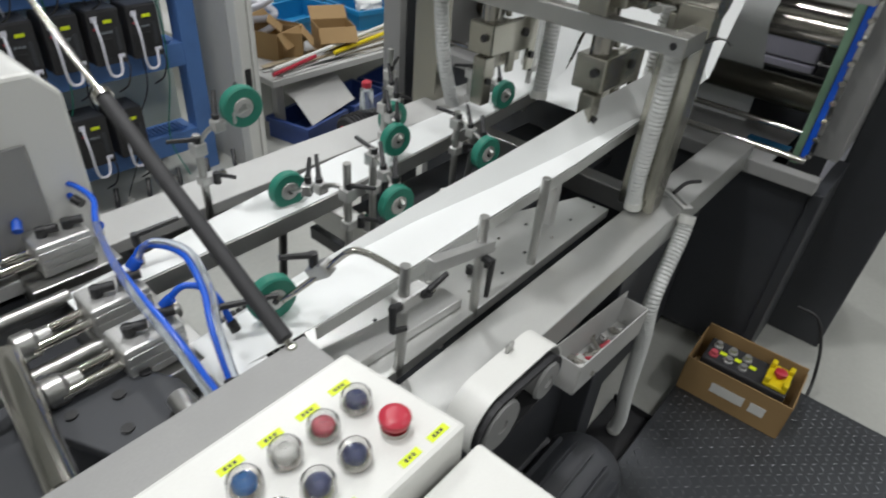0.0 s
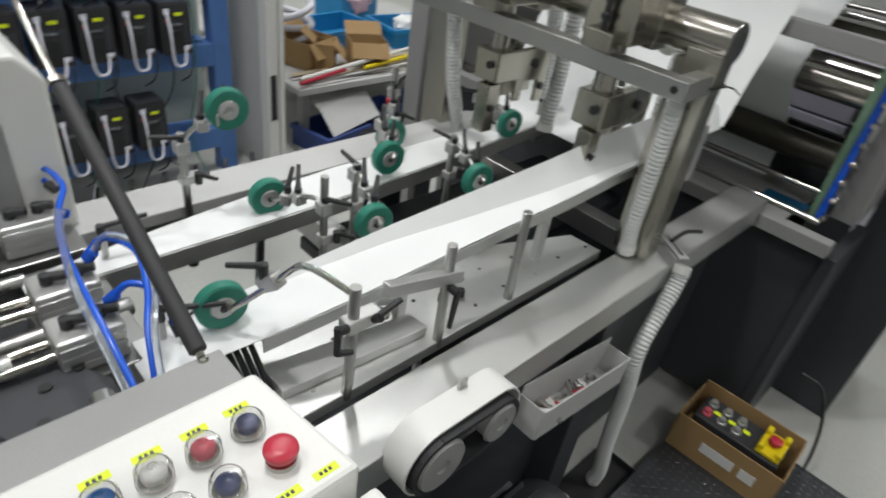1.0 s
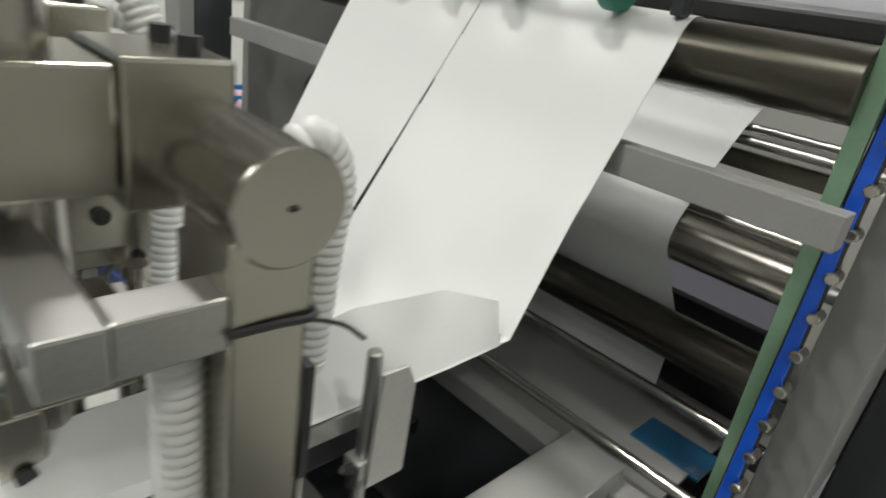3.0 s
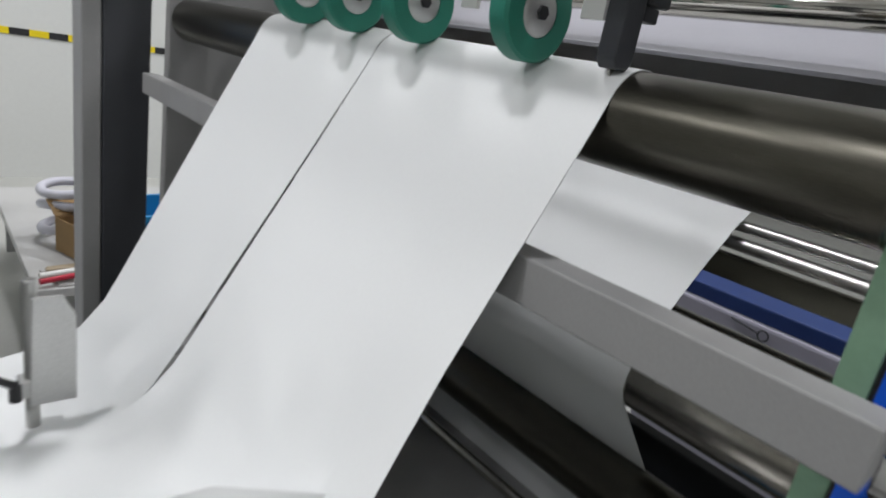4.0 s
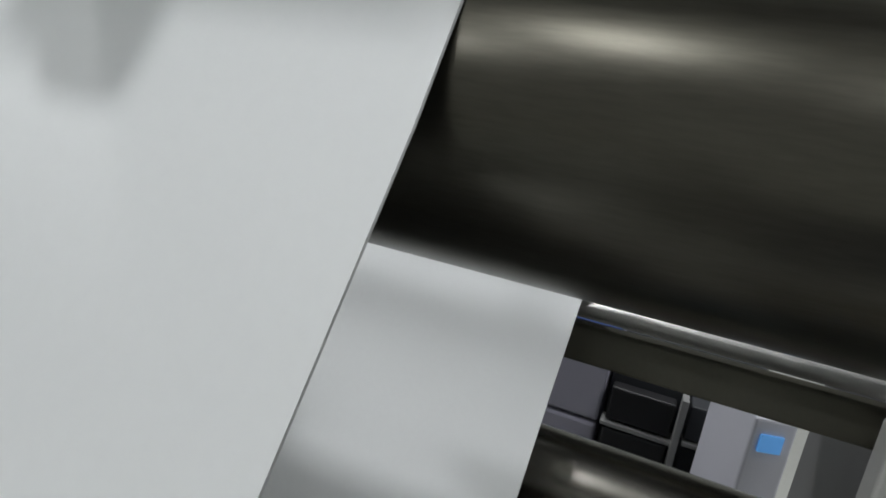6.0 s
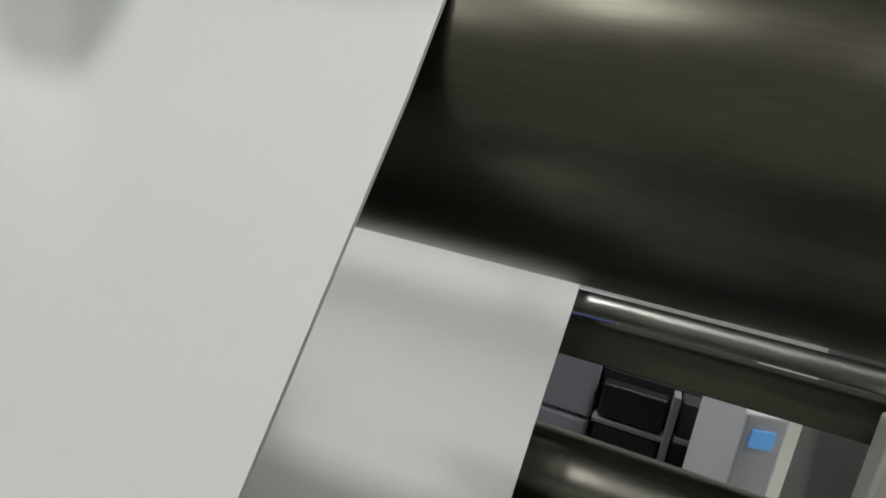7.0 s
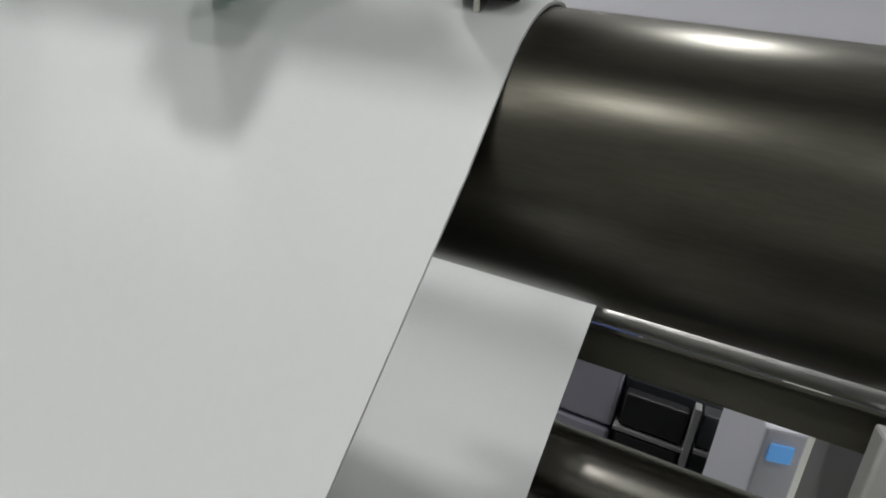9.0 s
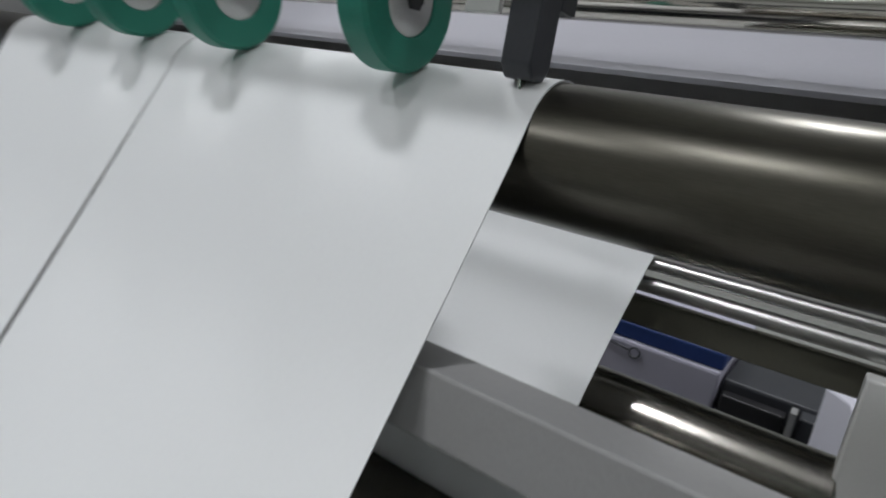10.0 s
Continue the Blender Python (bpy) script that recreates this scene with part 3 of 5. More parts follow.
# ---- wheels and their holders ----
def wheel_mesh(parent, at, axis, r=0.042, w=0.024):
    wh = new("wheel", None)
    wh.parent = parent
    q = Vector(axis).to_track_quat("Z", "Y").to_matrix().to_4x4()
    wh.matrix_basis = Matrix.Translation(at) @ q
    wh["label"] = "green rubber wheel with steel hub"
    bm = B_()
    h = w / 2
    lathe(bm, [(-h, r * 0.52), (-h, r - 0.003), (-h + 0.003, r), (h - 0.003, r), (h, r - 0.003), (h, r * 0.52), (h - 0.001, r * 0.50), (-h + 0.001, r * 0.50), (-h, r * 0.52)], Matrix.Identity(4), 48, False)
    part("tyre", bm, GREEN, wh, smooth=True)
    bm = B_()
    lathe(bm, [(-h - 0.0005, r * 0.16), (-h - 0.0005, r * 0.44), (-h + 0.002, r * 0.51), (h - 0.002, r * 0.51), (h + 0.0005, r * 0.44), (h + 0.0005, r * 0.16)], Matrix.Identity(4), 32)
    part("hub", bm, ALU, wh, smooth=True)
    bm = B_()
    lathe(bm, [(-h - 0.004, r * 0.15), (h + 0.004, r * 0.15)], Matrix.Identity(4), 6)
    part("axle_bolt", bm, BLACK, wh)
    return wh


def lever(bm, a, d, L=0.055):
    """A black clamp lever at a that points along d."""
    a, d = Vector(a), Vector(d).normalized()
    rod(bm, a - Vector((0, 0, 0.012)), a + Vector((0, 0, 0.014)), 0.008, n=10)
    rod(bm, a + Vector((0, 0, 0.010)), a + d * L + Vector((0, 0, 0.018)), 0.006, 0.0045, n=8)
    return bm


def wheel_stand(wheel, foot, top, knee, name="press_wheel"):
    """A post with a clamp, a rod and a press wheel."""
    t = thing(name, "green press wheel on a steel rod and clamp post", "press wheel", (foot[0], foot[1], foot[2]), "press wheels over the strips")
    o = Vector(foot)
    bm = B_()
    rod(bm, (0, 0, 0), (0, 0, top), 0.0085, n=16, chamfer=0.0015)
    part("post", bm, STEEL, t, smooth=True)
    cz = knee[2] - o.z
    bm = B_()
    box(bm, -0.014, 0.014, -0.014, 0.014, cz - 0.014, cz + 0.014, 0.003)
    part("clamp", bm, ALU, t)
    bm = B_()
    d = Vector(wheel) - Vector(knee)
    lever(bm, (0.0, -0.004, cz + 0.012), (-d.x - 0.02, -d.y * 0.3, 0), 0.06)
    part("clamp_lever", bm, BLACK, t, smooth=True)
    wl = Vector(wheel) - o
    bm = B_()
    kn = Vector(knee) - o
    pipe(bm, [kn, kn.lerp(wl, 0.12) + Vector((0, -0.004, 0.016)), kn.lerp(wl, 0.3) + Vector((0, -0.006, 0.020)), kn.lerp(wl, 0.75) + Vector((0, -0.016, 0.010)), wl + Vector((0.0, -0.024, 0.006))], 0.0052, 10)
    rod(bm, wl + Vector((0, -0.024, 0.006)), wl + Vector((0, 0.014, 0)), 0.0055, n=10)
    part("rod", bm, STEEL, t, smooth=True)
    bm = B_()
    mid = (Vector(knee) - o).lerp(wl, 0.45)
    box(bm, -0.012, 0.012, -0.012, 0.012, -0.012, 0.012, 0.003, Matrix.Translation(mid + Vector((0, -0.004, 0.012))))
    part("clamp", bm, ALU, t)
    bm = B_()
    lever(bm, mid + Vector((0, 0, 0.02)), (0.4, 0.6, 0.5), 0.05)
    part("clamp_lever", bm, BLACK, t, smooth=True)
    mid = kn.lerp(wl, 0.72)
    bm = B_()
    box(bm, -0.013, 0.013, -0.011, 0.011, -0.013, 0.013, 0.003, Matrix.Translation(mid + Vector((0, -0.014, 0.010))) @ Matrix.Rotation(radians(35), 4, "Z"))
    part("clamp", bm, ALU, t)
    bm = B_()
    lever(bm, mid + Vector((0.004, -0.012, 0.024)), (0.5, 0.5, 0.25), 0.048)
    part("clamp_lever", bm, BLACK, t, smooth=True)
    # lower cross clamp with a threaded knob
    lz = max(0.05, cz - 0.075)
    bm = B_()
    box(bm, -0.012, 0.034, -0.013, 0.013, lz - 0.010, lz + 0.010, 0.003)
    part("cross_clamp", bm, ALU, t)
    bm = B_()
    rod(bm, (0.034, 0, lz), (0.052, 0, lz), 0.006, n=10)
    rod(bm, (0.042, 0, lz), (0.050, 0, lz), 0.010, n=6)
    part("knob", bm, CHROME, t)
    bm = B_()
    lever(bm, (0.022, -0.016, lz + 0.004), (0.75, -0.3, -0.5), 0.045)
    part("clamp_lever", bm, BLACK, t, smooth=True)
    wheel_mesh(t, wl, (0.12, 1, 0))
    return t




def bent_rod_stand():
    """Post with a bent rod from its top, a sliding block and a press wheel."""
    t = thing("press_wheel", "green press wheel on a bent chrome rod and clamp post", "press wheel", (-0.905, 0.082, 0.852), "press wheels over the strips")
    bm = B_()
    pipe(bm, [(0.0, 0.006, -0.0), (0.0, 0.002, 0.03), (0.0, 0.0, 0.06), (0.002, 0.0, 0.15), (0.004, 0.0, 0.244)], 0.0095, 16)
    part("post", bm, STEEL, t, smooth=True)
    w = Vector((-0.128, 0.176, 0.150))
    bm = B_()
    pipe(bm, [(0.004, 0.004, 0.226), (-0.022, 0.028, 0.252), (-0.044, 0.046, 0.270), (-0.056, 0.062, 0.268), (-0.066, 0.09, 0.236), w.lerp(Vector((-0.066, 0.09, 0.236)), 0.45) + Vector((0.006, -0.012, 0)), w + Vector((0.006, -0.024, 0.006))], 0.0056, 12)
    rod(bm, w + Vector((0.006, -0.026, 0.006)), w + Vector((0, 0.014, 0)), 0.0055, n=10)
    part("rod", bm, CHROME, t, "bent chrome rod", True)
    bm = B_()
    box(bm, -0.013, 0.013, -0.02, 0.02, -0.013, 0.013, 0.003, Matrix.Translation((-0.074, 0.112, 0.215)) @ Matrix.Rotation(radians(20), 4, "Z") @ Matrix.Rotation(radians(-35), 4, "X"))
    part("sliding_block", bm, ALU, t)
    bm = B_()
    lever(bm, (-0.082, 0.118, 0.235), (-0.8, 0.2, 0.1), 0.055)
    part("clamp_lever", bm, BLACK, t, smooth=True)
    bm = B_()
    box(bm, -0.016, 0.052, -0.014, 0.014, 0.160, 0.186, 0.004)
    part("cross_clamp", bm, ALU, t)
    bm = B_()
    rod(bm, (0.052, -0.004, 0.170), (0.064, -0.004, 0.168), 0.005, n=10)
    rod(bm, (0.056, -0.004, 0.169), (0.068, -0.004, 0.167), 0.0115, n=8, chamfer=0.002)
    part("knob", bm, CHROME, t, "chrome knob")
    bm = B_()
    rod(bm, (-0.016, -0.01, 0.178), (-0.036, -0.012, 0.182), 0.008, n=10)
    rod(bm, (-0.034, -0.012, 0.190), (-0.038, -0.016, 0.140), 0.0065, 0.0055, n=8)
    rod(bm, (-0.038, -0.016, 0.142), (-0.012, -0.022, 0.136), 0.006, 0.005, n=8)
    part("clamp_lever", bm, BLACK, t, smooth=True)
    bm = B_()
    rod(bm, (0.034, -0.014, 0.176), (0.036, -0.026, 0.186), 0.008, n=10)
    rod(bm, (0.036, -0.024, 0.19), (0.074, -0.03, 0.208), 0.006, 0.0045, n=8)
    part("clamp_lever", bm, BLACK, t, smooth=True)
    wheel_mesh(t, w, (0.12, 1, 0))


bent_rod_stand()
wheel_stand((-.778, .554, .979), (-.74, .40, .852), .24, (-.74, .40, 1.02))
wheel_stand((-.661, .337, .993), (-.64, .43, .852), .23, (-.64, .43, 1.055))
wheel_stand((-.339, .347, 1.0), (-.33, .45, .852), .22, (-.33, .45, 1.04))
wheel_stand((.003, .545, 1.002), (-.04, .64, .852), .22, (-.04, .64, 1.05))
wheel_stand((-.369, .639, 1.004), (-.30, .72, .852), .30, (-.30, .72, 1.08))
wheel_stand((-.460, .539, 1.004), (-.42, .62, .852), .22, (-.42, .62, 1.05))
wheel_stand((-.832, .607, 1.169), (-.905, .671, .852), .255, (-.905, .671, 1.075))


def support_post(x, y, top):
    t = thing("support_post", "slim round steel post with clamp lever", "post", (x, y, 0.852), "posts along the side rail")
    bm = B_()
    rod(bm, (0, 0, 0), (0, 0, top - 0.852), 0.0095, n=18, chamfer=0.0015)
    part("post", bm, STEEL, t, smooth=True)
    return t


p1 = support_post(-.687, .09, 1.09)
p2 = support_post(-.472, .096, 1.085)
bm = B_()
prism(bm, [(-0.148, 0.192), (0.030, 0.150), (0.030, 0.176), (-0.148, 0.218)], "y", -0.013, 0.007, 0.002)
part("clamp_arm", bm, ALU, p1, "milled clamp arm")
bm = B_()
rod(bm, (0.0, -0.008, 0.150), (0.004, -0.026, 0.146), 0.009, n=10)
rod(bm, (0.008, -0.024, 0.150), (-0.012, -0.034, 0.076), 0.0068, 0.005, n=8)
part("clamp_lever", bm, BLACK, p1, smooth=True)
bm = B_()
rod(bm, (0.012, -0.006, 0.158), (0.036, -0.006, 0.152), 0.004, n=8)
part("screw", bm, CHROME, p1)


# ---- press wheels and slitting knife over the web roller ----
def web_wheels():
    holders = []
    # unseen bar, set forward to cast the shadow band on the web's top
    bar = thing("holder_shade_bar", "unseen dark bar above the web, added to cast shade, carrying press wheels", "machine part", (AX - 0.083, 0.6, 1.680))
    bm = B_()
    box(bm, -0.021, 0.021, -0.79, 0.775, -0.018, 0.018, 0.003)
    part("bar", bm, DARKPAINT, bar)
    bm = B_()
    box(bm, 0.05, 0.30, -0.83, -0.79, -0.02, 0.02, 0.003)
    box(bm, -0.03, 0.06, -0.83, -0.79, -0.02, 0.02, 0.003)
    part("bracket", bm, DARKPAINT, bar)
    for y in (0.204, 0.396, 0.551, 0.70):
        t = thing("web_press_wheel", "green press wheel with steel hub on the paper web", "press wheel", (AX - 0.052, y, AZ + 0.0875), "press wheels on the web")
        wheel_mesh(t, (0, 0, 0), (0, 1, 0), 0.0495, 0.027)
        bm = B_()
        prism(bm, [(-0.012, -0.012), (0.012, -0.012), (-0.020, 0.066), (-0.058, 0.066)], "y", 0.018, 0.026, 0.002)
        part("holder_arm", bm, DARKPAINT, t)
        bm = B_()
        box(bm, -0.066, -0.014, 0.027, 0.050, 0.050, 0.080, 0.003)
        part("holder_clamp", bm, DARKPAINT, t)
        bm = B_()
        box(bm, 0.050, 0.056, -0.052, -0.022, 0.004, 0.075, 0.001)
        box(bm, 0.050, 0.062, -0.052, 0.018, 0.075, 0.083, 0.001)
        part("white_tab", bm, CREAM, t, "white plastic tab behind the wheel")
        holders.append(t)
    k = thing("slitting_knife", "dark steel slitting knife holder above the web edge", "knife", (AX - 0.030, 0.107, AZ + 0.0425))
    bm = B_()
    prism(bm, [(-0.015, 0.012), (-0.008, 0.003), (0.008, 0.003), (0.015, 0.012), (0.015, 0.15), (-0.015, 0.15)], "y", -0.011, 0.011, 0.002)
    part("blade_holder", bm, DARKPAINT, k)
    bm = B_()
    prism(bm, [(-0.002, -0.004), (0.006, 0.006), (-0.006, 0.006)], "y", -0.001, 0.001)
    part("blade", bm, CHROME, k)
    bm = B_()
    box(bm, 0.0155, 0.05, -0.014, 0.016, 0.065, 0.15, 0.003)
    box(bm, 0.0155, 0.040, -0.010, 0.010, 0.050, 0.064, 0.002)
    part("clamp", bm, DARKPAINT, k)
    return holders


WEB_WHEELS = web_wheels()


# ---- corrugated hoses ----
def hose(pts, r, label="white corrugated plastic hose", pitch=0.011):
    t = thing("corrugated_hose", label, "hose", pts[0], group="corrugated hoses")
    o = Vector(pts[0])
    bm = B_()
    pipe(bm, [Vector(p) - o for p in pts], r, 18, 10, r * 0.07, pitch)
    part("tube", bm, HOSE, t, smooth=True)
    for a, b in ((pts[0], pts[1]), (pts[-1], pts[-2])):
        d = (Vector(b) - Vector(a)).normalized()
        bm = B_()
        rod(bm, Vector(a) - o - d * 0.004, Vector(a) - o + d * 0.018, r * 1.13, n=20, chamfer=0.001)
        part("end_cuff", bm, CREAM, t, smooth=True)
    return t


hose([(-.082, .052, 1.295), (-.08, .05, 1.2), (-.08, .05, 1.05), (-.082, .05, .95), (-.075, .045, .872)], 0.020)
hose([(.025, -.068, .85), (.005, -.075, .80), (-.11, -.09, .66), (-.10, -.10, .50), (-.075, -.10, .28), (-.03, -.10, .10), (-.02, -.09, .03)], 0.021)
hose([(.03, .17, 1.335), (.065, .165, 1.366), (.10, .16, 1.392), (.125, .16, 1.35), (.118, .16, 1.26), (.102, .155, 1.12)], 0.023)
hose([(-.02, .62, 1.42), (.03, .60, 1.45), (.085, .59, 1.438), (.14, .585, 1.37), (.172, .58, 1.24), (.175, .58, 1.05)], 0.022)
hose([(-.03, .70, .90), (-.08, .72, 1.1), (-.09, .74, 1.35), (-.08, .75, 1.62)], 0.020)
hose([(-.44, .36, .40), (-.43, .38, .70), (-.42, .40, .90)], 0.011, pitch=0.008)
hose([(.03, .44, 1.02), (.06, .45, 1.2), (.07, .46, 1.38), (.03, .50, 1.52)], 0.021)
hose([(.05, .88, 1.10), (.06, .86, 1.3), (.02, .82, 1.44), (-.05, .78, 1.50)], 0.021)


def edge_plate():
    t = thing("edge_plate", "black plastic edge plate beside the paper", "guide", (0.06, 0.085, 0.86))
    bm = B_()
    box(bm, 0.0, 0.012, 0.0, 0.02, 0.17, 0.32, 0.002)
    part("plate", bm, BLACK, t)
    bm = B_()
    rod(bm, (0.006, 0.01, 0.0), (0.006, 0.01, 0.17), 0.007, n=12)
    part("post", bm, STEEL, t, smooth=True)


edge_plate()


# ---- operator panel ----
def operator_panel():
    p = thing("operator_console", "white enamelled operator console with push buttons and mushroom stop", "console", (-1.135, -0.045, 1.168))
    # panel axes: u runs back along the machine, v runs towards the operator
    bm = B_()
    prism(bm, [(0.0, 0.0), (0.02, -0.165), (-0.60, -0.165), (-0.60, 0.0)], "z", -0.11, 0.0, 0.006)
    part("housing", bm, CREAM, p, smooth=False)
    bm = B_()
    prism(bm, [(0.035, -0.172), (0.038, -0.30), (-0.60, -0.30), (-0.60, -0.172)], "z", -0.16, -0.035, 0.006)
    part("lower_housing", bm, CREAM, p)
    caps = [(-0.043, -0.066, NAVYLENS, "dark blue lens"), (-0.088, -0.068, SOFTRED, "red lens"), (-0.132, -0.066, CREAM, "white lens"), (-0.176, -0.066, BLUELENS, "blue lens"),
            (-0.088, -0.114, NAVYLENS, "dark blue lens"), (-0.132, -0.114, NAVYLENS, "dark blue lens"), (-0.176, -0.114, SOFTRED, "red lens")]
    for x, y, mat, lab in caps:
        b = new("push_button", None)
        b.parent = p
        b.location = (x, y, 0)
        bm = B_()
        lathe(bm, [(0, 0.0145), (0.004, 0.0145), (0.006, 0.013), (0.0065, 0.0115)], Matrix.Identity(4), 28)
        part("bezel", bm, CHROME, b, smooth=True)
        bm = B_()
        lathe(bm, [(0.0065, 0.0112), (0.012, 0.0112), (0.0135, 0.0095), (0.0138, 0.002)], Matrix.Identity(4), 28)
        part("lens", bm, mat, b, lab, True)
        bm = B_()
        lathe(bm, [(0.001, 0.0168), (0.016, 0.0160), (0.0195, 0.0135), (0.0205, 0.004), (0.0193, 0.004), (0.0183, 0.0128), (0.0152, 0.0150), (0.001, 0.0156)], Matrix.Identity(4), 28, False)
        part("clear_cap", bm, CLEAR, b, "clear plastic cap", True)
    e = new("emergency_stop", None)
    e.parent = p
    e.location = (-0.036, -0.115, 0)
    bm = B_()
    lathe(bm, [(0, 0.015), (0.006, 0.015), (0.007, 0.0095), (0.012, 0.0095)], Matrix.Identity(4), 28)
    part("collar", bm, CHROME, e, smooth=True)
    bm = B_()
    lathe(bm, [(0.010, 0.0115), (0.012, 0.0158), (0.016, 0.0168), (0.019, 0.0162), (0.0215, 0.013), (0.0225, 0.008), (0.0228, 0.002)], Matrix.Identity(4), 40)
    part("mushroom_head", bm, RED, e, "red mushroom head", True)
    for x, y in ((-0.040, -0.036), (-0.084, -0.038), (-0.128, -0.037), (-0.172, -0.036), (-0.010, -0.150), (-0.05, -0.150), (-0.128, -0.146)):
        bm = B_()
        box(bm, x - 0.013, x + 0.013, y - 0.0045, y + 0.0045, 0.0, 0.0006)
        l = part("label", bm, LIME, p, "lime yellow label strip")
        bm = B_()
        for k in range(3):
            box(bm, x - 0.007 + k * 0.005, x - 0.004 + k * 0.005, y - 0.002, y + 0.002, 0.0006, 0.0009)
        part("writing", bm, BLACK, l, "illegible dark writing")
    bm = B_()
    box(bm, -0.42, -0.20, -0.13, -0.03, -1.168, -0.11, 0.006)
    part("pedestal", bm, DARKPAINT, p, "dark grey pedestal")
    bm = B_()
    box(bm, -0.45, -0.006, 0.002, 0.068, -0.03, -0.016, 0.003)
    part("side_shelf", bm, MIDPAINT, p, "grey painted side shelf")
    return p


operator_panel()


def gas_strut():
    t = thing("gas_strut", "black gas strut with chrome rod propping a guard", "gas strut", (-1.164, 0.016, 1.150))
    d = STRUT_DIR
    bm = B_()
    rod(bm, d * 0.012, d * 0.42, 0.0105, n=20, chamfer=0.002)
    part("cylinder", bm, RUBBER, t, smooth=True)
    bm = B_()
    rod(bm, d * 0.42, d * 0.95, 0.0045, n=14)
    part("piston_rod", bm, CHROME, t, smooth=True)
    bm = B_()
    rod(bm, d * 0.416, d * 0.426, 0.0125, n=18)
    part("collar", bm, CHROME, t, smooth=True)
    bm = B_()
    rod(bm, d * -0.004, d * 0.014, 0.005, n=12)
    part("stud", bm, CHROME, t, smooth=True)
    bm = B_()
    bmesh.ops.create_uvsphere(bm, u_segments=14, v_segments=8, radius=0.007)
    part("ball_joint", bm, CHROME, t, smooth=True)


STRUT_DIR = Vector((0.007, 0.89, 0.456)).normalized()
gas_strut()


# ---- belt guard and pulleys on the near side ----
def belt_drive():
    t = thing("belt_drive", "white belt guard over two grey pulleys", "belt drive", (-0.79, -0.09, 0.845))
    a, b, r1, r2 = (-0.072, 0.0), (0.068, 0.0), 0.070, 0.066

    def capsule(k1, k2):
        pts = []
        for k in range(15):
            an = radians(94 + k * 12.6)
            pts.append((a[0] + k1 * math.cos(an), a[1] + k1 * math.sin(an)))
        for k in range(15):
            an = radians(-86 + k * 12.6)
            pts.append((b[0] + k2 * math.cos(an), b[1] + k2 * math.sin(an)))
        return pts
    out, inn = capsule(r1, r2), capsule(r1 - 0.004, r2 - 0.004)
    bm = B_()
    n = len(out)
    ring = [[bm.verts.new((x, y, z)) for x, z in P] for P, y in ((out, -0.012), (out, 0.046), (inn, 0.046), (inn, -0.012))]
    for q in range(4):
        A, C = ring[q], ring[(q + 1) % 4]
        for k in range(n):
            bm.faces.new((A[k], A[(k + 1) % n], C[(k + 1) % n], C[k]))
    part("guard", bm, CREAM, t, "white enamelled belt guard", True)
    bm = B_()
    prism(bm, capsule(r1 - 0.005, r2 - 0.005), "y", 0.026, 0.031)
    part("back_plate", bm, BLACK, t)
    for c, r in ((a, 0.048), (b, 0.037)):
        bm = B_()
        m = Matrix.Translation((c[0], 0.02, c[1])) @ Matrix.Rotation(radians(90), 4, "X")
        lathe(bm, [(0, r), (0.006, r + 0.003), (0.008, r - 0.001), (0.040, r - 0.001), (0.042, r + 0.003), (0.048, r), (0.049, 0.014), (0.045, 0.012), (0.045, 0.002)], m, 36)
        part("pulley", bm, MIDPAINT, t, smooth=True)
    loop = []
    for k in range(13):
        an = radians(94 + k * 14.5)
        loop.append((a[0] + 0.056 * math.cos(an), -0.005, a[1] + 0.056 * math.sin(an)))
    for k in range(13):
        an = radians(-86 + k * 14.5)
        loop.append((b[0] + 0.046 * math.cos(an), -0.005, b[1] + 0.046 * math.sin(an)))
    loop.append(loop[0])
    bm = B_()
    sheet(bm, [[(x, -0.024, z), (x, 0.012, z)] for x, y, z in loop], 0.009)
    part("belt", bm, RUBBER, t, "black drive belt")
    bm = B_()
    box(bm, 0.01, 0.03, 0.034, 0.040, -0.03, 0.085, 0.001)
    part("bracket", bm, STEEL, t)


belt_drive()


def drive_motor():
    t = thing("drive_motor", "dark grey electric motor standing below the side rail", "motor", (-0.62, -0.17, 0.012))
    bm = B_()
    m = Matrix.Translation((-0.16, 0, 0.40)) @ Matrix.Rotation(radians(90), 4, "Y")
    lathe(bm, [(0, 0.03), (0.004, 0.085), (0.03, 0.098), (0.05, 0.10), (0.25, 0.10), (0.27, 0.098), (0.30, 0.08), (0.304, 0.03)], m, 36)
    part("housing", bm, DARKPAINT, t, smooth=True)
    for k in range(14):
        an = radians(-60 + k * 23)
        bm = B_()
        box(bm, -0.10, 0.08, -0.002, 0.002, 0.098, 0.112, 0, Matrix.Translation((0, 0, 0.40)) @ Matrix.Rotation(an, 4, "X"))
        part("cooling_fin", bm, DARKPAINT, t)
    bm = B_()
    box(bm, -0.12, 0.10, -0.07, 0.07, 0.0, 0.33, 0.006)
    part("pedestal", bm, BLACK, t)
    bm = B_()
    rod(bm, (0.14, 0, 0.40), (0.19, 0, 0.40), 0.018, n=16, chamfer=0.002)
    part("shaft", bm, STEEL, t, smooth=True)


drive_motor()


def dark_floor_pan():
    # added black pan, stands in for the deep shade under the machine
    t = thing("dark_floor_pan", "black pan added on the floor as shade below the machine", "pan", (-0.2, -0.02, 0.0))
    bm = B_()
    box(bm, -1.0, 0.32, -0.42, 0.0, 0.002, 0.010, 0.001)
    part("base", bm, RUBBER, t)
    for b in ((-1.0, 0.32, -0.424, -0.420, 0.002, 0.035), (-1.0, -0.996, -0.42, 0.0, 0.010, 0.035), (0.316, 0.32, -0.42, 0.0, 0.010, 0.035)):
        bm = B_()
        box(bm, *b)
        part("rim", bm, RUBBER, t)


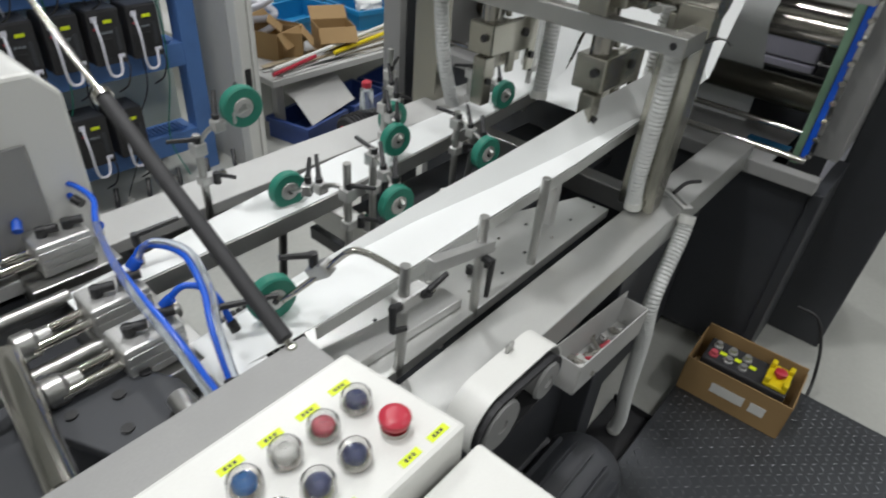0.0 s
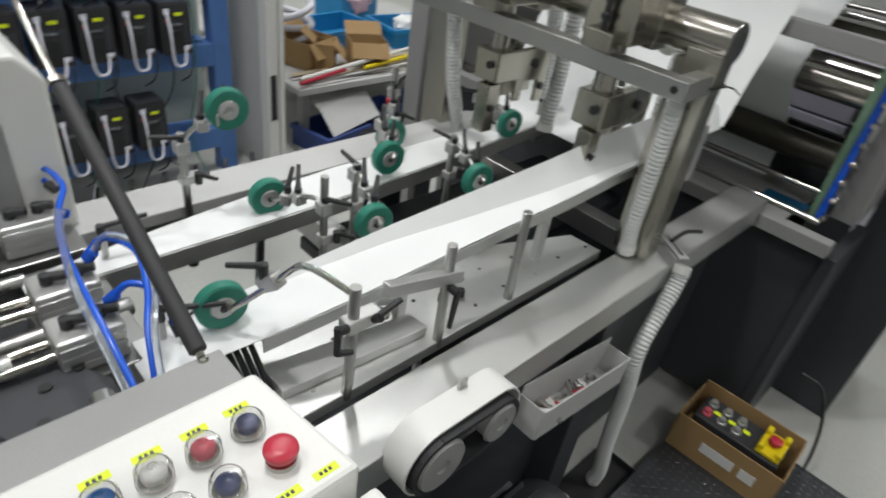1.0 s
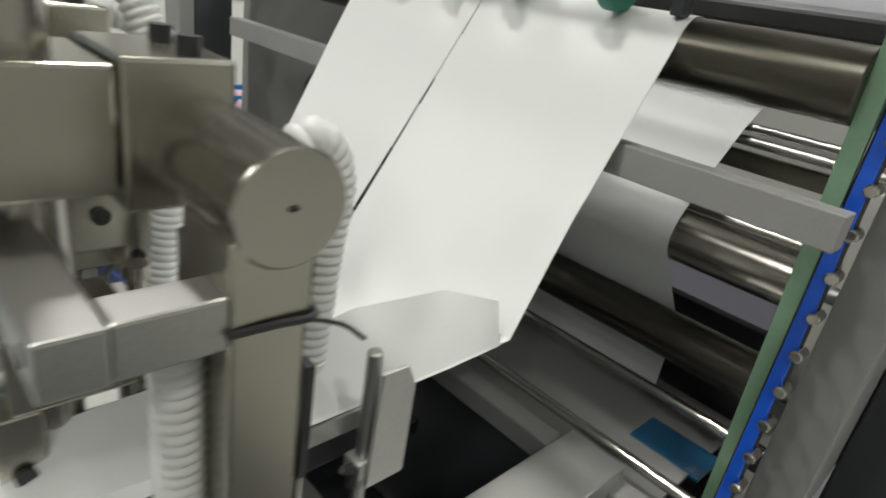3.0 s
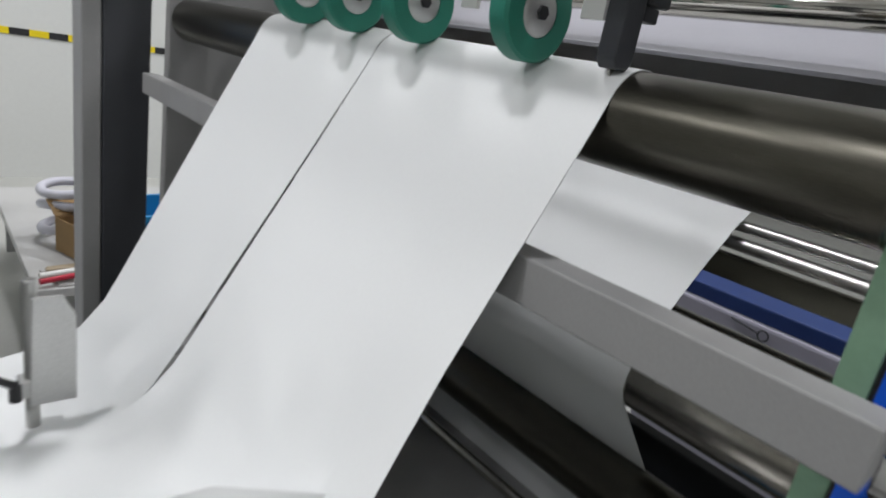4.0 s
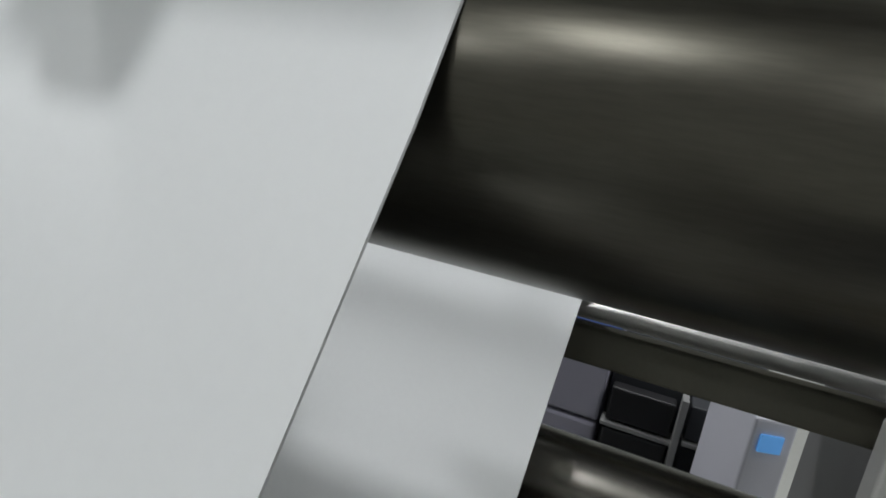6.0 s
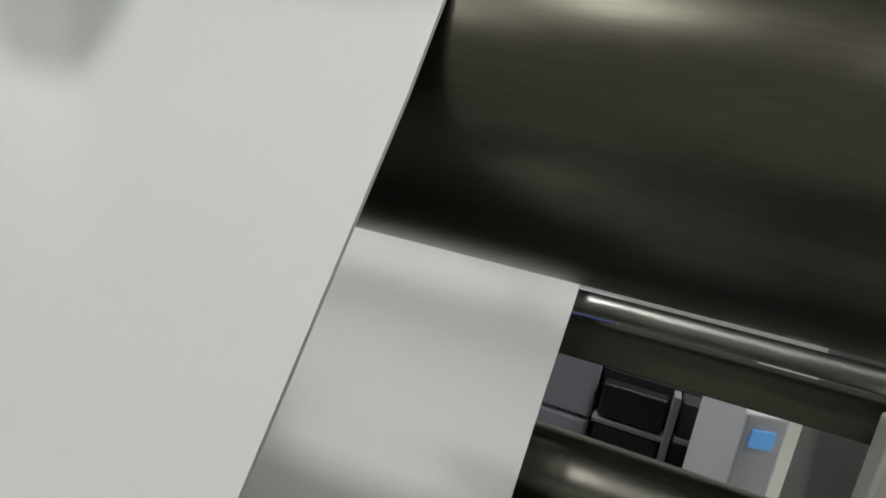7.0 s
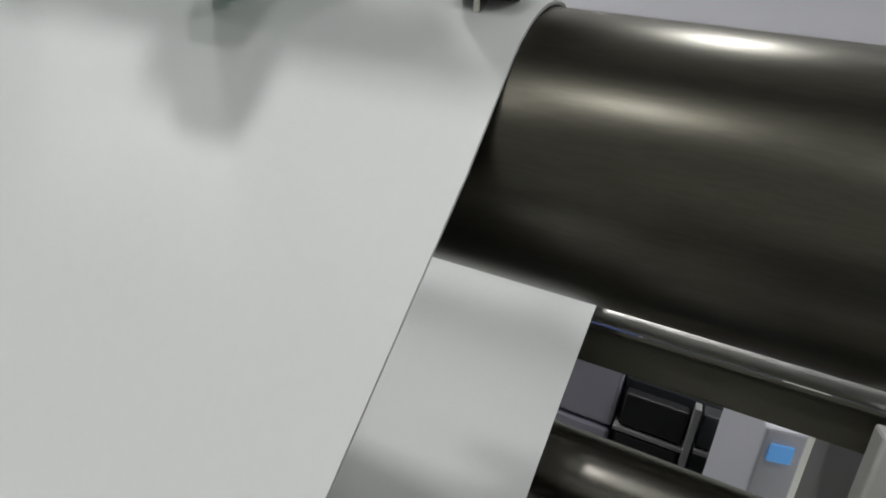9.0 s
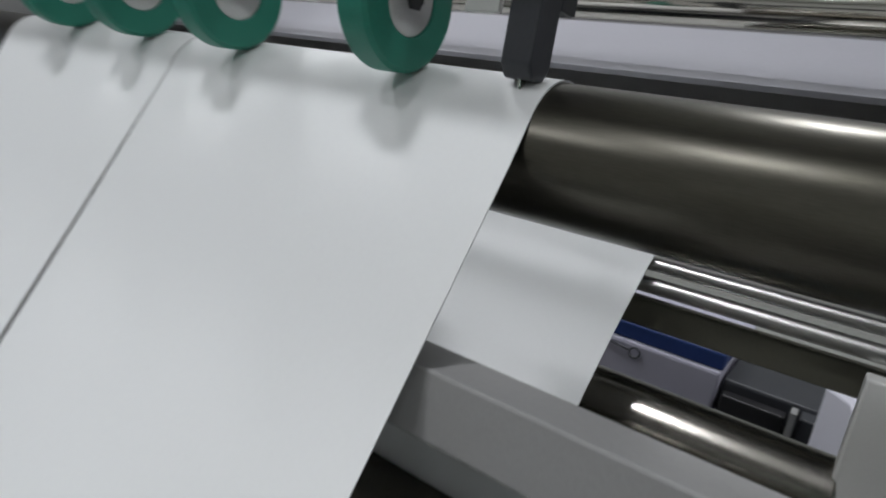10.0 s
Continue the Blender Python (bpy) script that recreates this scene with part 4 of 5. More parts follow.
dark_floor_pan()


def parts_tray():
    t = thing("parts_tray", "light grey metal tray with small tools and parts", "tray", (-0.58, -0.053, 0.690))
    t.matrix_basis = pose(-0.58, -0.053, 0.690, 0, 9, 0)
    L, D, H = 0.35, 0.062, 0.075
    for n, b in (("base", (0, L, -D, 0, 0, 0.003)), ("front", (0, L, -D - 0.003, -D, 0, H)), ("back", (0, L, -0.003, 0, 0.003, H + 0.02)),
                 ("end", (-0.003, 0, -D, 0, 0, H)), ("end", (L, L + 0.003, -D, 0, 0, H))):
        bm = B_()
        box(bm, *b)
        part(n, bm, LIGHTPAINT, t)
    random.seed(5)
    for k in range(12):
        it = thing("small_tool", "small steel tool lying in a parts tray", "tool", (-0.58 + 0.06 + 0.02 * k, -0.085 + random.uniform(-0.012, 0.012), 0.695 - 0.16 * (0.06 + 0.02 * k) + 0.016), "tools in the tray", rz=random.uniform(0, 180))
        bm = B_()
        L2 = random.uniform(0.02, 0.06)
        rod(bm, (-L2 / 2, 0, 0), (L2 / 2, 0, 0), random.uniform(0.004, 0.008), n=10, chamfer=0.001)
        box(bm, L2 / 2 - 0.004, L2 / 2 + 0.012, -0.009, 0.009, -0.005, 0.006, 0.002)
        part("body", bm, random.choice((STEEL, CHROME, STEEL, RED, CREAM)), it, smooth=False)


parts_tray()


def slotted_bracket():
    t = thing("slotted_bracket", "pale slotted steel bracket on the side rail", "bracket", (0.04, -0.012, 0.862))
    bm = B_()
    m = Matrix.Rotation(radians(-35), 4, "Z")
    box(bm, -0.014, -0.007, -0.06, 0.03, 0.02, 0.028, 0.001, m)
    box(bm, 0.007, 0.014, -0.06, 0.03, 0.02, 0.028, 0.001, m)
    box(bm, -0.014, 0.014, -0.075, -0.06, 0.02, 0.028, 0.001, m)
    box(bm, -0.014, 0.014, 0.03, 0.045, 0.0, 0.028, 0.001, m)
    part("slotted_tab", bm, ALU, t)
    bm = B_()
    pipe(bm, [(0.0, 0.0, 0.03), (0.05, -0.01, 0.045), (0.10, -0.03, 0.04)], 0.0055, 8)
    part("lever", bm, BLACK, t, smooth=True)


slotted_bracket()


def web_guide(x, y):
    t = thing("edge_guide", "aluminium edge guide with upright pin beside the web", "guide", (x, y, 0.86))
    bm = B_()
    rod(bm, (0, 0, 0), (0, 0, 0.32), 0.009, n=16, chamfer=0.002)
    part("pin", bm, STEEL, t, smooth=True)
    bm = B_()
    prism(bm, [(-0.005, 0.14), (0.05, 0.14), (0.05, 0.27), (0.035, 0.30), (0.0, 0.30)], "y", -0.02, -0.014, 0.001)
    part("cheek", bm, ALU, t)
    bm = B_()
    box(bm, -0.016, 0.016, -0.014, 0.014, 0.15, 0.175, 0.002)
    part("clamp", bm, ALU, t)
    bm = B_()
    lever(bm, (-0.02, -0.01, 0.16), (-0.6, -0.4, 0.5), 0.05)
    part("clamp_lever", bm, BLACK, t, smooth=True)


web_guide(0.14, 0.075)
web_guide(0.25, 0.62)


# ---- cardboard box with a spare control station ----
def carton():
    t = thing("cardboard_box", "open brown cardboard box with white labels on the tread plate", "box", (0.30, -0.17, 0.052), rz=-88)
    L, D, H = 0.34, 0.20, 0.15
    for n, b in (("base", (0, L, 0, D, 0, 0.004)), ("side", (0, L, -0.004, 0, 0, H)), ("side", (0, L, D, D + 0.004, 0, H + 0.02)), ("end", (-0.004, 0, 0, D, 0, H)), ("end", (L, L + 0.004, 0, D, 0, H))):
        bm = B_()
        box(bm, *b)
        part(n, bm, CARD, t)
    for x0, x1 in ((0.10, 0.21), (0.23, 0.28)):
        bm = B_()
        box(bm, x0, x1, -0.0055, -0.004, 0.055, 0.095)
        part("label", bm, CREAM, t, "white paper label")
    c = thing("control_station", "black control station with buttons and yellow emergency stop", "control box", (0.32, -0.20, 0.065), rz=-88)
    bm = B_()
    box(bm, 0.0, 0.28, 0.02, 0.15, 0.0, 0.13, 0.006)
    part("housing", bm, RUBBER, c)
    for k in range(3):
        for j in range(2):
            bm = B_()
            lathe(bm, [(0, 0.016), (0.006, 0.016), (0.007, 0.011), (0.02, 0.011)], Matrix.Translation((0.03 + 0.05 * k, 0.055 + 0.055 * j, 0.13)), 18)
            part("push_button", bm, SOFTRED if (k, j) == (0, 0) else ALU, c, smooth=True)
        bm = B_()
        box(bm, 0.045 + 0.05 * k, 0.068 + 0.05 * k, 0.075, 0.092, 0.13, 0.132)
        part("label", bm, LIME, c, "lime label")
    bm = B_()
    box(bm, 0.20, 0.275, 0.03, 0.145, 0.13, 0.145, 0.004)
    for x in (0.20, 0.257):
        for y in (0.03, 0.118):
            box(bm, x, x + 0.018, y, y + 0.027, 0.145, 0.165, 0.004)
    part("guard", bm, YELLOW, c, "yellow guard collar")
    bm = B_()
    lathe(bm, [(0.145, 0.012), (0.155, 0.012), (0.156, 0.02), (0.168, 0.02), (0.172, 0.012)], Matrix.Translation((0.238, 0.088, 0)), 24)
    part("stop_button", bm, RED, c, "red mushroom button", True)
    k = thing("power_cable", "black power cable looping out of the box", "cable", (0.62, -0.50, 0.052))
    bm = B_()
    pipe(bm, [(0.02, 0.12, 0.30), (0.03, 0.05, 0.28), (0.03, 0.0, 0.18), (0.02, -0.03, 0.06), (-0.03, -0.04, 0.006)], 0.006, 10)
    part("cable", bm, BLACK, k, smooth=True)


carton()


# ---- drive cabinet and store area behind the machine ----
def drive_unit(parent, x, y, z):
    d = new("drive_unit", None)
    d.parent = parent
    d.location = (x, y, z)
    d["label"] = "black servo drive with coloured wires"
    bm = B_()
    box(bm, 0, 0.135, -0.14, 0, 0, 0.225, 0.006)
    part("case", bm, RUBBER, d)
    bm = B_()
    for k in range(4):
        box(bm, 0.03 + 0.016 * k, 0.042 + 0.016 * k, -0.144, -0.1405, 0.13, 0.142)
    part("terminal", bm, LIME if (int(z * 10) % 2) else CLEARTUBE, d)
    bm = B_()
    box(bm, 0.012, 0.088, -0.1435, -0.1405, 0.03, 0.11, 0.002)
    part("front_plate", bm, BLACK, d)
    bm = B_()
    box(bm, 0.004, 0.131, -0.138, -0.004, 0.2255, 0.229, 0.001)
    part("top_plate", bm, DARKPAINT, d, "dark grey top plate")
    bm = B_()
    box(bm, 0.018, 0.030, -0.1450, -0.1405, 0.150, 0.158)
    part("status_light", bm, RED, d, "small red status light")
    bm = B_()
    box(bm, 0.062, 0.098, -0.1445, -0.1405, 0.172, 0.186, 0.001)
    part("label_strip", bm, LIME, d, "lime marking")
    bm = B_()
    box(bm, 0.016, 0.040, -0.1455, -0.1405, 0.182, 0.204, 0.001)
    part("plug", bm, WHITEPLASTIC, d, "white wire plug")
    bm = B_()
    box(bm, 0.092, 0.122, -0.1455, -0.1405, 0.022, 0.040, 0.001)
    part("plug", bm, WHITEPLASTIC, d, "white wire plug")
    bm = B_()
    box(bm, 0.10, 0.116, -0.1445, -0.1405, 0.055, 0.15, 0.001)
    part("terminal_block", bm, DARKPAINT, d)
    bm = B_()
    pipe(bm, [(0.11, -0.14, 0.03), (0.115, -0.18, -0.01), (0.10, -0.16, -0.09), (0.07, -0.12, -0.13)], 0.004, 6)
    part("wire", bm, BLACK, d, smooth=True)
    bm = B_()
    pipe(bm, [(0.028, -0.146, 0.19), (0.020, -0.19, 0.12), (0.03, -0.18, -0.02), (0.075, -0.18, -0.03), (0.10, -0.146, 0.03)], 0.006, 6)
    part("wire", bm, WHITEPLASTIC, d, smooth=True)


def drive_cabinet():
    c = thing("drive_cabinet", "blue steel rack with black servo drives and wires", "cabinet", (-1.50, 2.40, 0))
    W = 1.57
    for x in (0.0, 0.62, W - 0.09):
        bm = B_()
        box(bm, x, x + 0.09, 0, 0.09, 0, 2.1, 0.004)
        part("upright", bm, BLUEPAINT, c)
    for z in (0.14, 0.58, 0.93, 1.4, 1.9):
        bm = B_()
        box(bm, 0.09, W - 0.09, 0.0, 0.16, z, z + 0.11, 0.004)
        part("shelf_beam", bm, BLUEPAINT, c)
        bm = B_()
        for k in range(60):
            box(bm, 0.1 + k * 0.0225, 0.112 + k * 0.0225, 0.03, 0.13, z + 0.1105, z + 0.119)
        part("cable_duct", bm, BLUEPAINT, c, "slotted cable duct")
    bm = B_()
    box(bm, 0.0, W, 0.34, 0.36, 0, 2.1)
    part("back_panel", bm, RACKPANEL, c, "pale green-grey back panel")
    for k in range(6):
        drive_unit(c, 1.20 - k * 0.165, 0.03, 0.692)
    for k in range(6):
        drive_unit(c, 1.04 - k * 0.165, 0.03, 0.26)
    for k in range(4):
        drive_unit(c, 1.0 - k * 0.165, 0.03, 1.045)
    random.seed(21)
    for k in range(9):
        x = 0.15 + 0.15 * k
        bm = B_()
        pipe(bm, [(x, 0.0, 1.0 + 0.3 * random.random()), (x + 0.03, -0.03, 0.85), (x + random.uniform(-.08, .08), -0.05, 0.55), (x + random.uniform(-.1, .1), -0.02, 0.25), (x + random.uniform(-.1, .1), -0.1, 0.06)], 0.0035, 6)
        part("wire", bm, (GREEN, BLACK, BLACK, GREEN, WHITEPLASTIC)[k % 5], c, "", True)
    for k in range(9):
        bm = B_()
        x = 0.05 + 0.16 * k
        pipe(bm, [(x, -0.15, 0.02), (x + 0.12, -0.22 - 0.05 * (k % 3), 0.05), (x + 0.25, -0.14, 0.03), (x + 0.3, -0.05, 0.09)], 0.012, 8)
        part("floor_cable", bm, BLACK, c, "black cable at the rack's foot", True)


drive_cabinet()


def white_post():
    t = thing("guard_post", "white painted steel guard frame post with handle slot", "post", (0.16, 2.2, 0))
    bm = B_()
    box(bm, 0.0, 0.06, 0, 0.08, 0, 2.4, 0.005)
    part("post", bm, CREAM, t)
    bm = B_()
    box(bm, 0.068, 0.095, 0.0, 0.05, 0, 2.4, 0.004)
    part("door_edge", bm, CREAM, t)
    bm = B_()
    box(bm, 0.012, 0.045, -0.006, 0, 0.33, 0.57, 0.004)
    part("handle_slot", bm, BLACK, t, "black recessed handle")
    bm = B_()
    box(bm, 0.0, 0.02, 0.085, 0.40, 0.0, 2.4, 0.002)
    part("panel", bm, LIGHTPAINT, t)


white_post()


def bin_box(x, y, z, sx, sy, h, mat, rz=0, label="blue plastic storage bin"):
    t = thing("storage_bin", label, "bin", (x, y, z), "storage bins", rz=rz)
    for n, b in (("base", (0, sx, 0, sy, 0, 0.012)), ("side", (0, sx, 0, 0.012, 0.012, h)), ("side", (0, sx, sy - 0.012, sy, 0.012, h)),
                 ("end", (0, 0.012, 0.012, sy - 0.012, 0.012, h)), ("end", (sx - 0.012, sx, 0.012, sy - 0.012, 0.012, h))):
        bm = B_()
        box(bm, *b)
        part(n, bm, mat, t)
    bm = B_()
    for b in ((-0.012, sx + 0.012, -0.012, 0.0, h - 0.03, h), (-0.012, sx + 0.012, sy, sy + 0.012, h - 0.03, h), (-0.012, 0, 0, sy, h - 0.03, h), (sx, sx + 0.012, 0, sy, h - 0.03, h)):
        box(bm, *b)
    part("rim", bm, mat, t)
    return t


def lump(name, label, cat, at, r, mat, seed=0, flat=0.7, group=""):
    t = thing(name, label, cat, at, group)
    bm = B_()
    bmesh.ops.create_icosphere(bm, subdivisions=3, radius=1)
    for v in bm.verts:
        d = v.co.normalized()
        v.co = d * r * (1 + 0.35 * noise.noise(d * 2.3 + Vector((seed, 0, 0))) + 0.15 * noise.noise(d * 6 + Vector((0, seed, 0))))
        v.co.z = v.co.z * flat + r * flat * 0.8
    part("wad", bm, mat, t, smooth=True)
    return t


def store_area():
    tb = thing("low_table", "low steel work table with clutter", "table", (0.48, 2.42, 0))
    bm = B_()
    box(bm, 0, 1.9, 0, 1.55, 0.33, 0.37, 0.005)
    part("tabletop", bm, LIGHTPAINT, tb)
    for x in (0.05, 1.8):
        for y in (0.05, 1.45):
            bm = B_()
            box(bm, x, x + 0.05, y, y + 0.05, 0, 0.33)
            part("leg", bm, MIDPAINT, tb)
    bin_box(0.98, 2.92, 0.372, 0.52, 0.38, 0.13, BLUEBIN, 8)
    bin_box(1.52, 2.84, 0.372, 0.56, 0.38, 0.13, BLUEBIN, -6)
    bin_box(1.55, 3.50, 0.372, 0.40, 0.3, 0.30, BLUEBIN, 12)
    lump("plastic_bag", "crumpled pinkish plastic bag in a bin", "bag", (1.72, 3.62, 0.42), 0.16, SOFTRED_PALE, 3, 0.9)
    lump("paper_heap", "crumpled white paper in a blue bin", "paper", (1.76, 3.0, 0.42), 0.10, PAPER, 5)
    # open cartons
    for (x, y, s, rz) in ((0.70, 2.66, 0.28, 20), (0.98, 2.62, 0.24, -25), (0.84, 2.60, 0.16, 50)):
        t = thing("cardboard_box", "open torn brown cardboard box on a table", "box", (x, y, 0.372), "cartons on the table", rz=rz)
        for n, b in (("base", (0, s, 0, s * .8, 0, 0.006)), ("side", (0, s, 0, 0.006, 0.006, 0.16)), ("side", (0, s, s * .8 - .006, s * .8, 0.006, 0.16)), ("end", (0, 0.006, 0.006, s * .8 - .006, 0.006, 0.16)), ("end", (s - 0.006, s, 0.006, s * .8 - .006, 0.006, 0.16))):
            bm = B_()
            box(bm, *b)
            part(n, bm, CARD, t)
        for a, o in ((50, 0), (130, 1)):
            bm = B_()
            box(bm, 0, s, 0, 0.10, 0, 0.005, 0, Matrix.Translation((0, s * .8 * o, 0.16)) @ Matrix.Rotation(radians(a + 180 if o == 0 else a - 90), 4, "X"))
            part("flap", bm, CARD, t)
    # coil of white hose
    t = thing("hose_coil", "coil of white plastic hose on the table", "hose", (0.76, 3.02, 0.375))
    bm = B_()
    pipe(bm, [(0.17 * math.cos(a * 0.7), 0.13 * math.sin(a * 0.7), 0.03 + 0.010 * a + 0.02 * math.sin(a)) for a in range(28)], 0.022, 10, 4)
    part("coil", bm, WHITEPLASTIC, t, smooth=True)
    # cable spool
    t = thing("cable_spool", "white cable spool with brown winding", "spool", (1.98, 2.72, 0.372))
    bm = B_()
    lathe(bm, [(0.30, 0.06), (0.30, 0.13), (0.315, 0.13), (0.315, 0.05)], Matrix.Identity(4), 32)
    lathe(bm, [(0.10, 0.06), (0.10, 0.13), (0.115, 0.13), (0.115, 0.05)], Matrix.Identity(4), 32)
    part("flange", bm, CREAM, t)
    bm = B_()
    rod(bm, (0, 0, 0.115), (0, 0, 0.30), 0.085, n=24)
    rod(bm, (0, 0, 0.0), (0, 0, 0.10), 0.085, n=24)
    part("winding", bm, CARD, t, smooth=True)
    # long poles and flat bars on the table edge
    random.seed(11)
    for k in range(14):
        t = thing("flat_bar", "long pale bar lying in a stack on the table", "bar", (0.52 + 0.1 * random.random(), 2.43 + 0.014 * k, 0.372 + 0.006 * (k % 3)), "stacked bars", rz=random.uniform(-3, 8))
        bm = B_()
        box(bm, 0, random.uniform(0.9, 1.3), 0, 0.03, 0, 0.006, 0.001)
        part("bar", bm, random.choice((WOOD, LIGHTPAINT, ALU)), t)
    for (a, b, m, lab) in (((0.5, 2.45, 0.42), (1.75, 2.66, 0.46), CREAM, "long white pole lying across the table"), ((1.0, 2.50, 0.41), (1.9, 2.64, 0.43), YELLOW, "yellow pole lying across the table"),
                           ((0.5, 2.44, 0.40), (0.85, 2.50, 0.42), RED, "short red rod lying on the table")):
        t = thing("pole", lab, "pole", a)
        bm = B_()
        rod(bm, (0, 0, 0), Vector(b) - Vector(a), 0.013, n=12)
        part("pole", bm, m, t, smooth=True)
    # dark blue bins on the floor
    bin_box(0.55, 2.22, 0.0, 0.36, 0.30, 0.13, NAVYBIN, 12, "navy blue plastic bin on the floor")
    bin_box(0.98, 2.30, 0.0, 0.36, 0.30, 0.13, NAVYBIN, 10, "navy blue plastic bin on the floor")
    bin_box(1.42, 2.36, 0.0, 0.36, 0.30, 0.13, NAVYBIN, 14, "navy blue plastic bin on the floor")
    t = thing("folded_sheet", "bent grey metal sheet leaning over a bin", "sheet", (0.60, 2.24, 0.13), rz=10)
    bm = B_()
    sheet(bm, [[(0, 0, 0.0), (0.42, 0.02, 0.03)], [(0.02, 0.15, 0.12), (0.44, 0.17, 0.14)], [(0.04, 0.25, 0.13), (0.46, 0.27, 0.15)]], 0.004)
    part("sheet", bm, LIGHTPAINT, t)
    # small pump on the floor
    t = thing("pump_motor", "small dark pump motor with glass bowl", "pump", (0.80, 2.02, 0.0))
    t.scale = (1.25, 1.25, 1.25)
    bm = B_()
    box(bm, -0.09, 0.09, -0.07, 0.07, 0, 0.03, 0.004)
    rod(bm, (-0.11, 0, 0.11), (0.09, 0, 0.11), 0.075, n=24, chamfer=0.008)
    for k in range(7):
        rod(bm, (-0.09 + 0.022 * k, 0, 0.11), (-0.083 + 0.022 * k, 0, 0.11), 0.083, n=24)
    part("motor", bm, RUBBER, t, smooth=False)
    bm = B_()
    rod(bm, (0.02, 0, 0.18), (0.02, 0, 0.30), 0.035, 0.03, n=20, chamfer=0.01)
    part("bowl", bm, CLEARTUBE, t, smooth=True)
    bm = B_()
    rod(bm, (0.02, 0, 0.30), (0.02, 0, 0.33), 0.022, n=16, chamfer=0.004)
    part("cap", bm, RED, t)
    bm = B_()
    box(bm, -0.12, -0.09, -0.03, 0.03, 0.08, 0.14, 0.004)
    part("terminal_cover", bm, RED, t)
    t = thing("floor_cable", "thin black cable lying on the floor", "cable", (0.62, 1.85, 0.006))
    bm = B_()
    pipe(bm, [(0, 0, 0), (-0.12, 0.2, 0), (-0.05, 0.45, 0), (0.15, 0.55, 0), (0.1, 0.35, 0), (-0.2, 0.3, 0), (-0.4, 0.1, 0)], 0.006, 8)
    part("cable", bm, BLACK, t, smooth=True)


SOFTRED_PALE = material("pink_film", (0.62, 0.42, 0.50), 0.25, 0.0, 0.2, 20, 0.1, 0.2)
store_area()


# ---- feeder head at the machine's start ----
def cylinder_block(x, y, z):
    t = thing("air_cylinder", "aluminium air cylinder block with black fittings", "air cylinder", (x, y, z), "air cylinders")
    bm = B_()
    box(bm, -0.048, 0.048, -0.036, 0.036, 0, 0.066, 0.006)
    part("body", bm, ALU, t)
    for q in (0.010, 0.028, 0.046):
        bm = B_()
        box(bm, -0.046, 0.046, -0.0385, -0.0362, q, q + 0.009, 0.001)
        part("rib", bm, ALU, t)
    for q in (-0.022, 0.022):
        bm = B_()
        rod(bm, (q, 0.0, 0.066), (q, 0.0, 0.083), 0.0095, n=14)
        part("fitting", bm, BLACK, t, smooth=True)
        bm = B_()
        rod(bm, (q - 0.005, 0.003, 0.077), (q + 0.026, -0.010, 0.079), 0.008, n=14)
        part("elbow", bm, BLACK, t, smooth=True)
    for q in (-0.016, 0.016):
        bm = B_()
        rod(bm, (-0.048, q, 0.033), (-0.135, q, 0.033), 0.0085, n=16)
        part("guide_rod", bm, CHROME, t, smooth=True)
    bm = B_()
    lathe(bm, [(0, 0.016), (0.02, 0.018), (0.026, 0.024), (0.05, 0.024), (0.055, 0.016)], Matrix.Translation((-0.10, 0, 0.033)) @ Matrix.Rotation(radians(-90), 4, "Y"), 20)
    part("clevis", bm, STEEL, t, smooth=True)
    return t


def air_tube(pts, mat, lab, r=0.0055):
    a = thing("air_tube", lab, "air tube", pts[0], "air tubes")
    bm = B_()
    pipe(bm, [Vector(p) - Vector(pts[0]) for p in pts], r, 10)
    part("tube", bm, mat, a, smooth=True)
    for q in (0, -1):
        d = (Vector(pts[1]) - Vector(pts[0])) if q == 0 else (Vector(pts[-2]) - Vector(pts[-1]))
        e = Vector(pts[q]) - Vector(pts[0])
        bm = B_()
        rod(bm, e - d.normalized() * 0.006, e + d.normalized() * 0.014, r * 1.6, n=12)
        part("collar", bm, TUBE if q == 0 else BLACK, a, smooth=True)


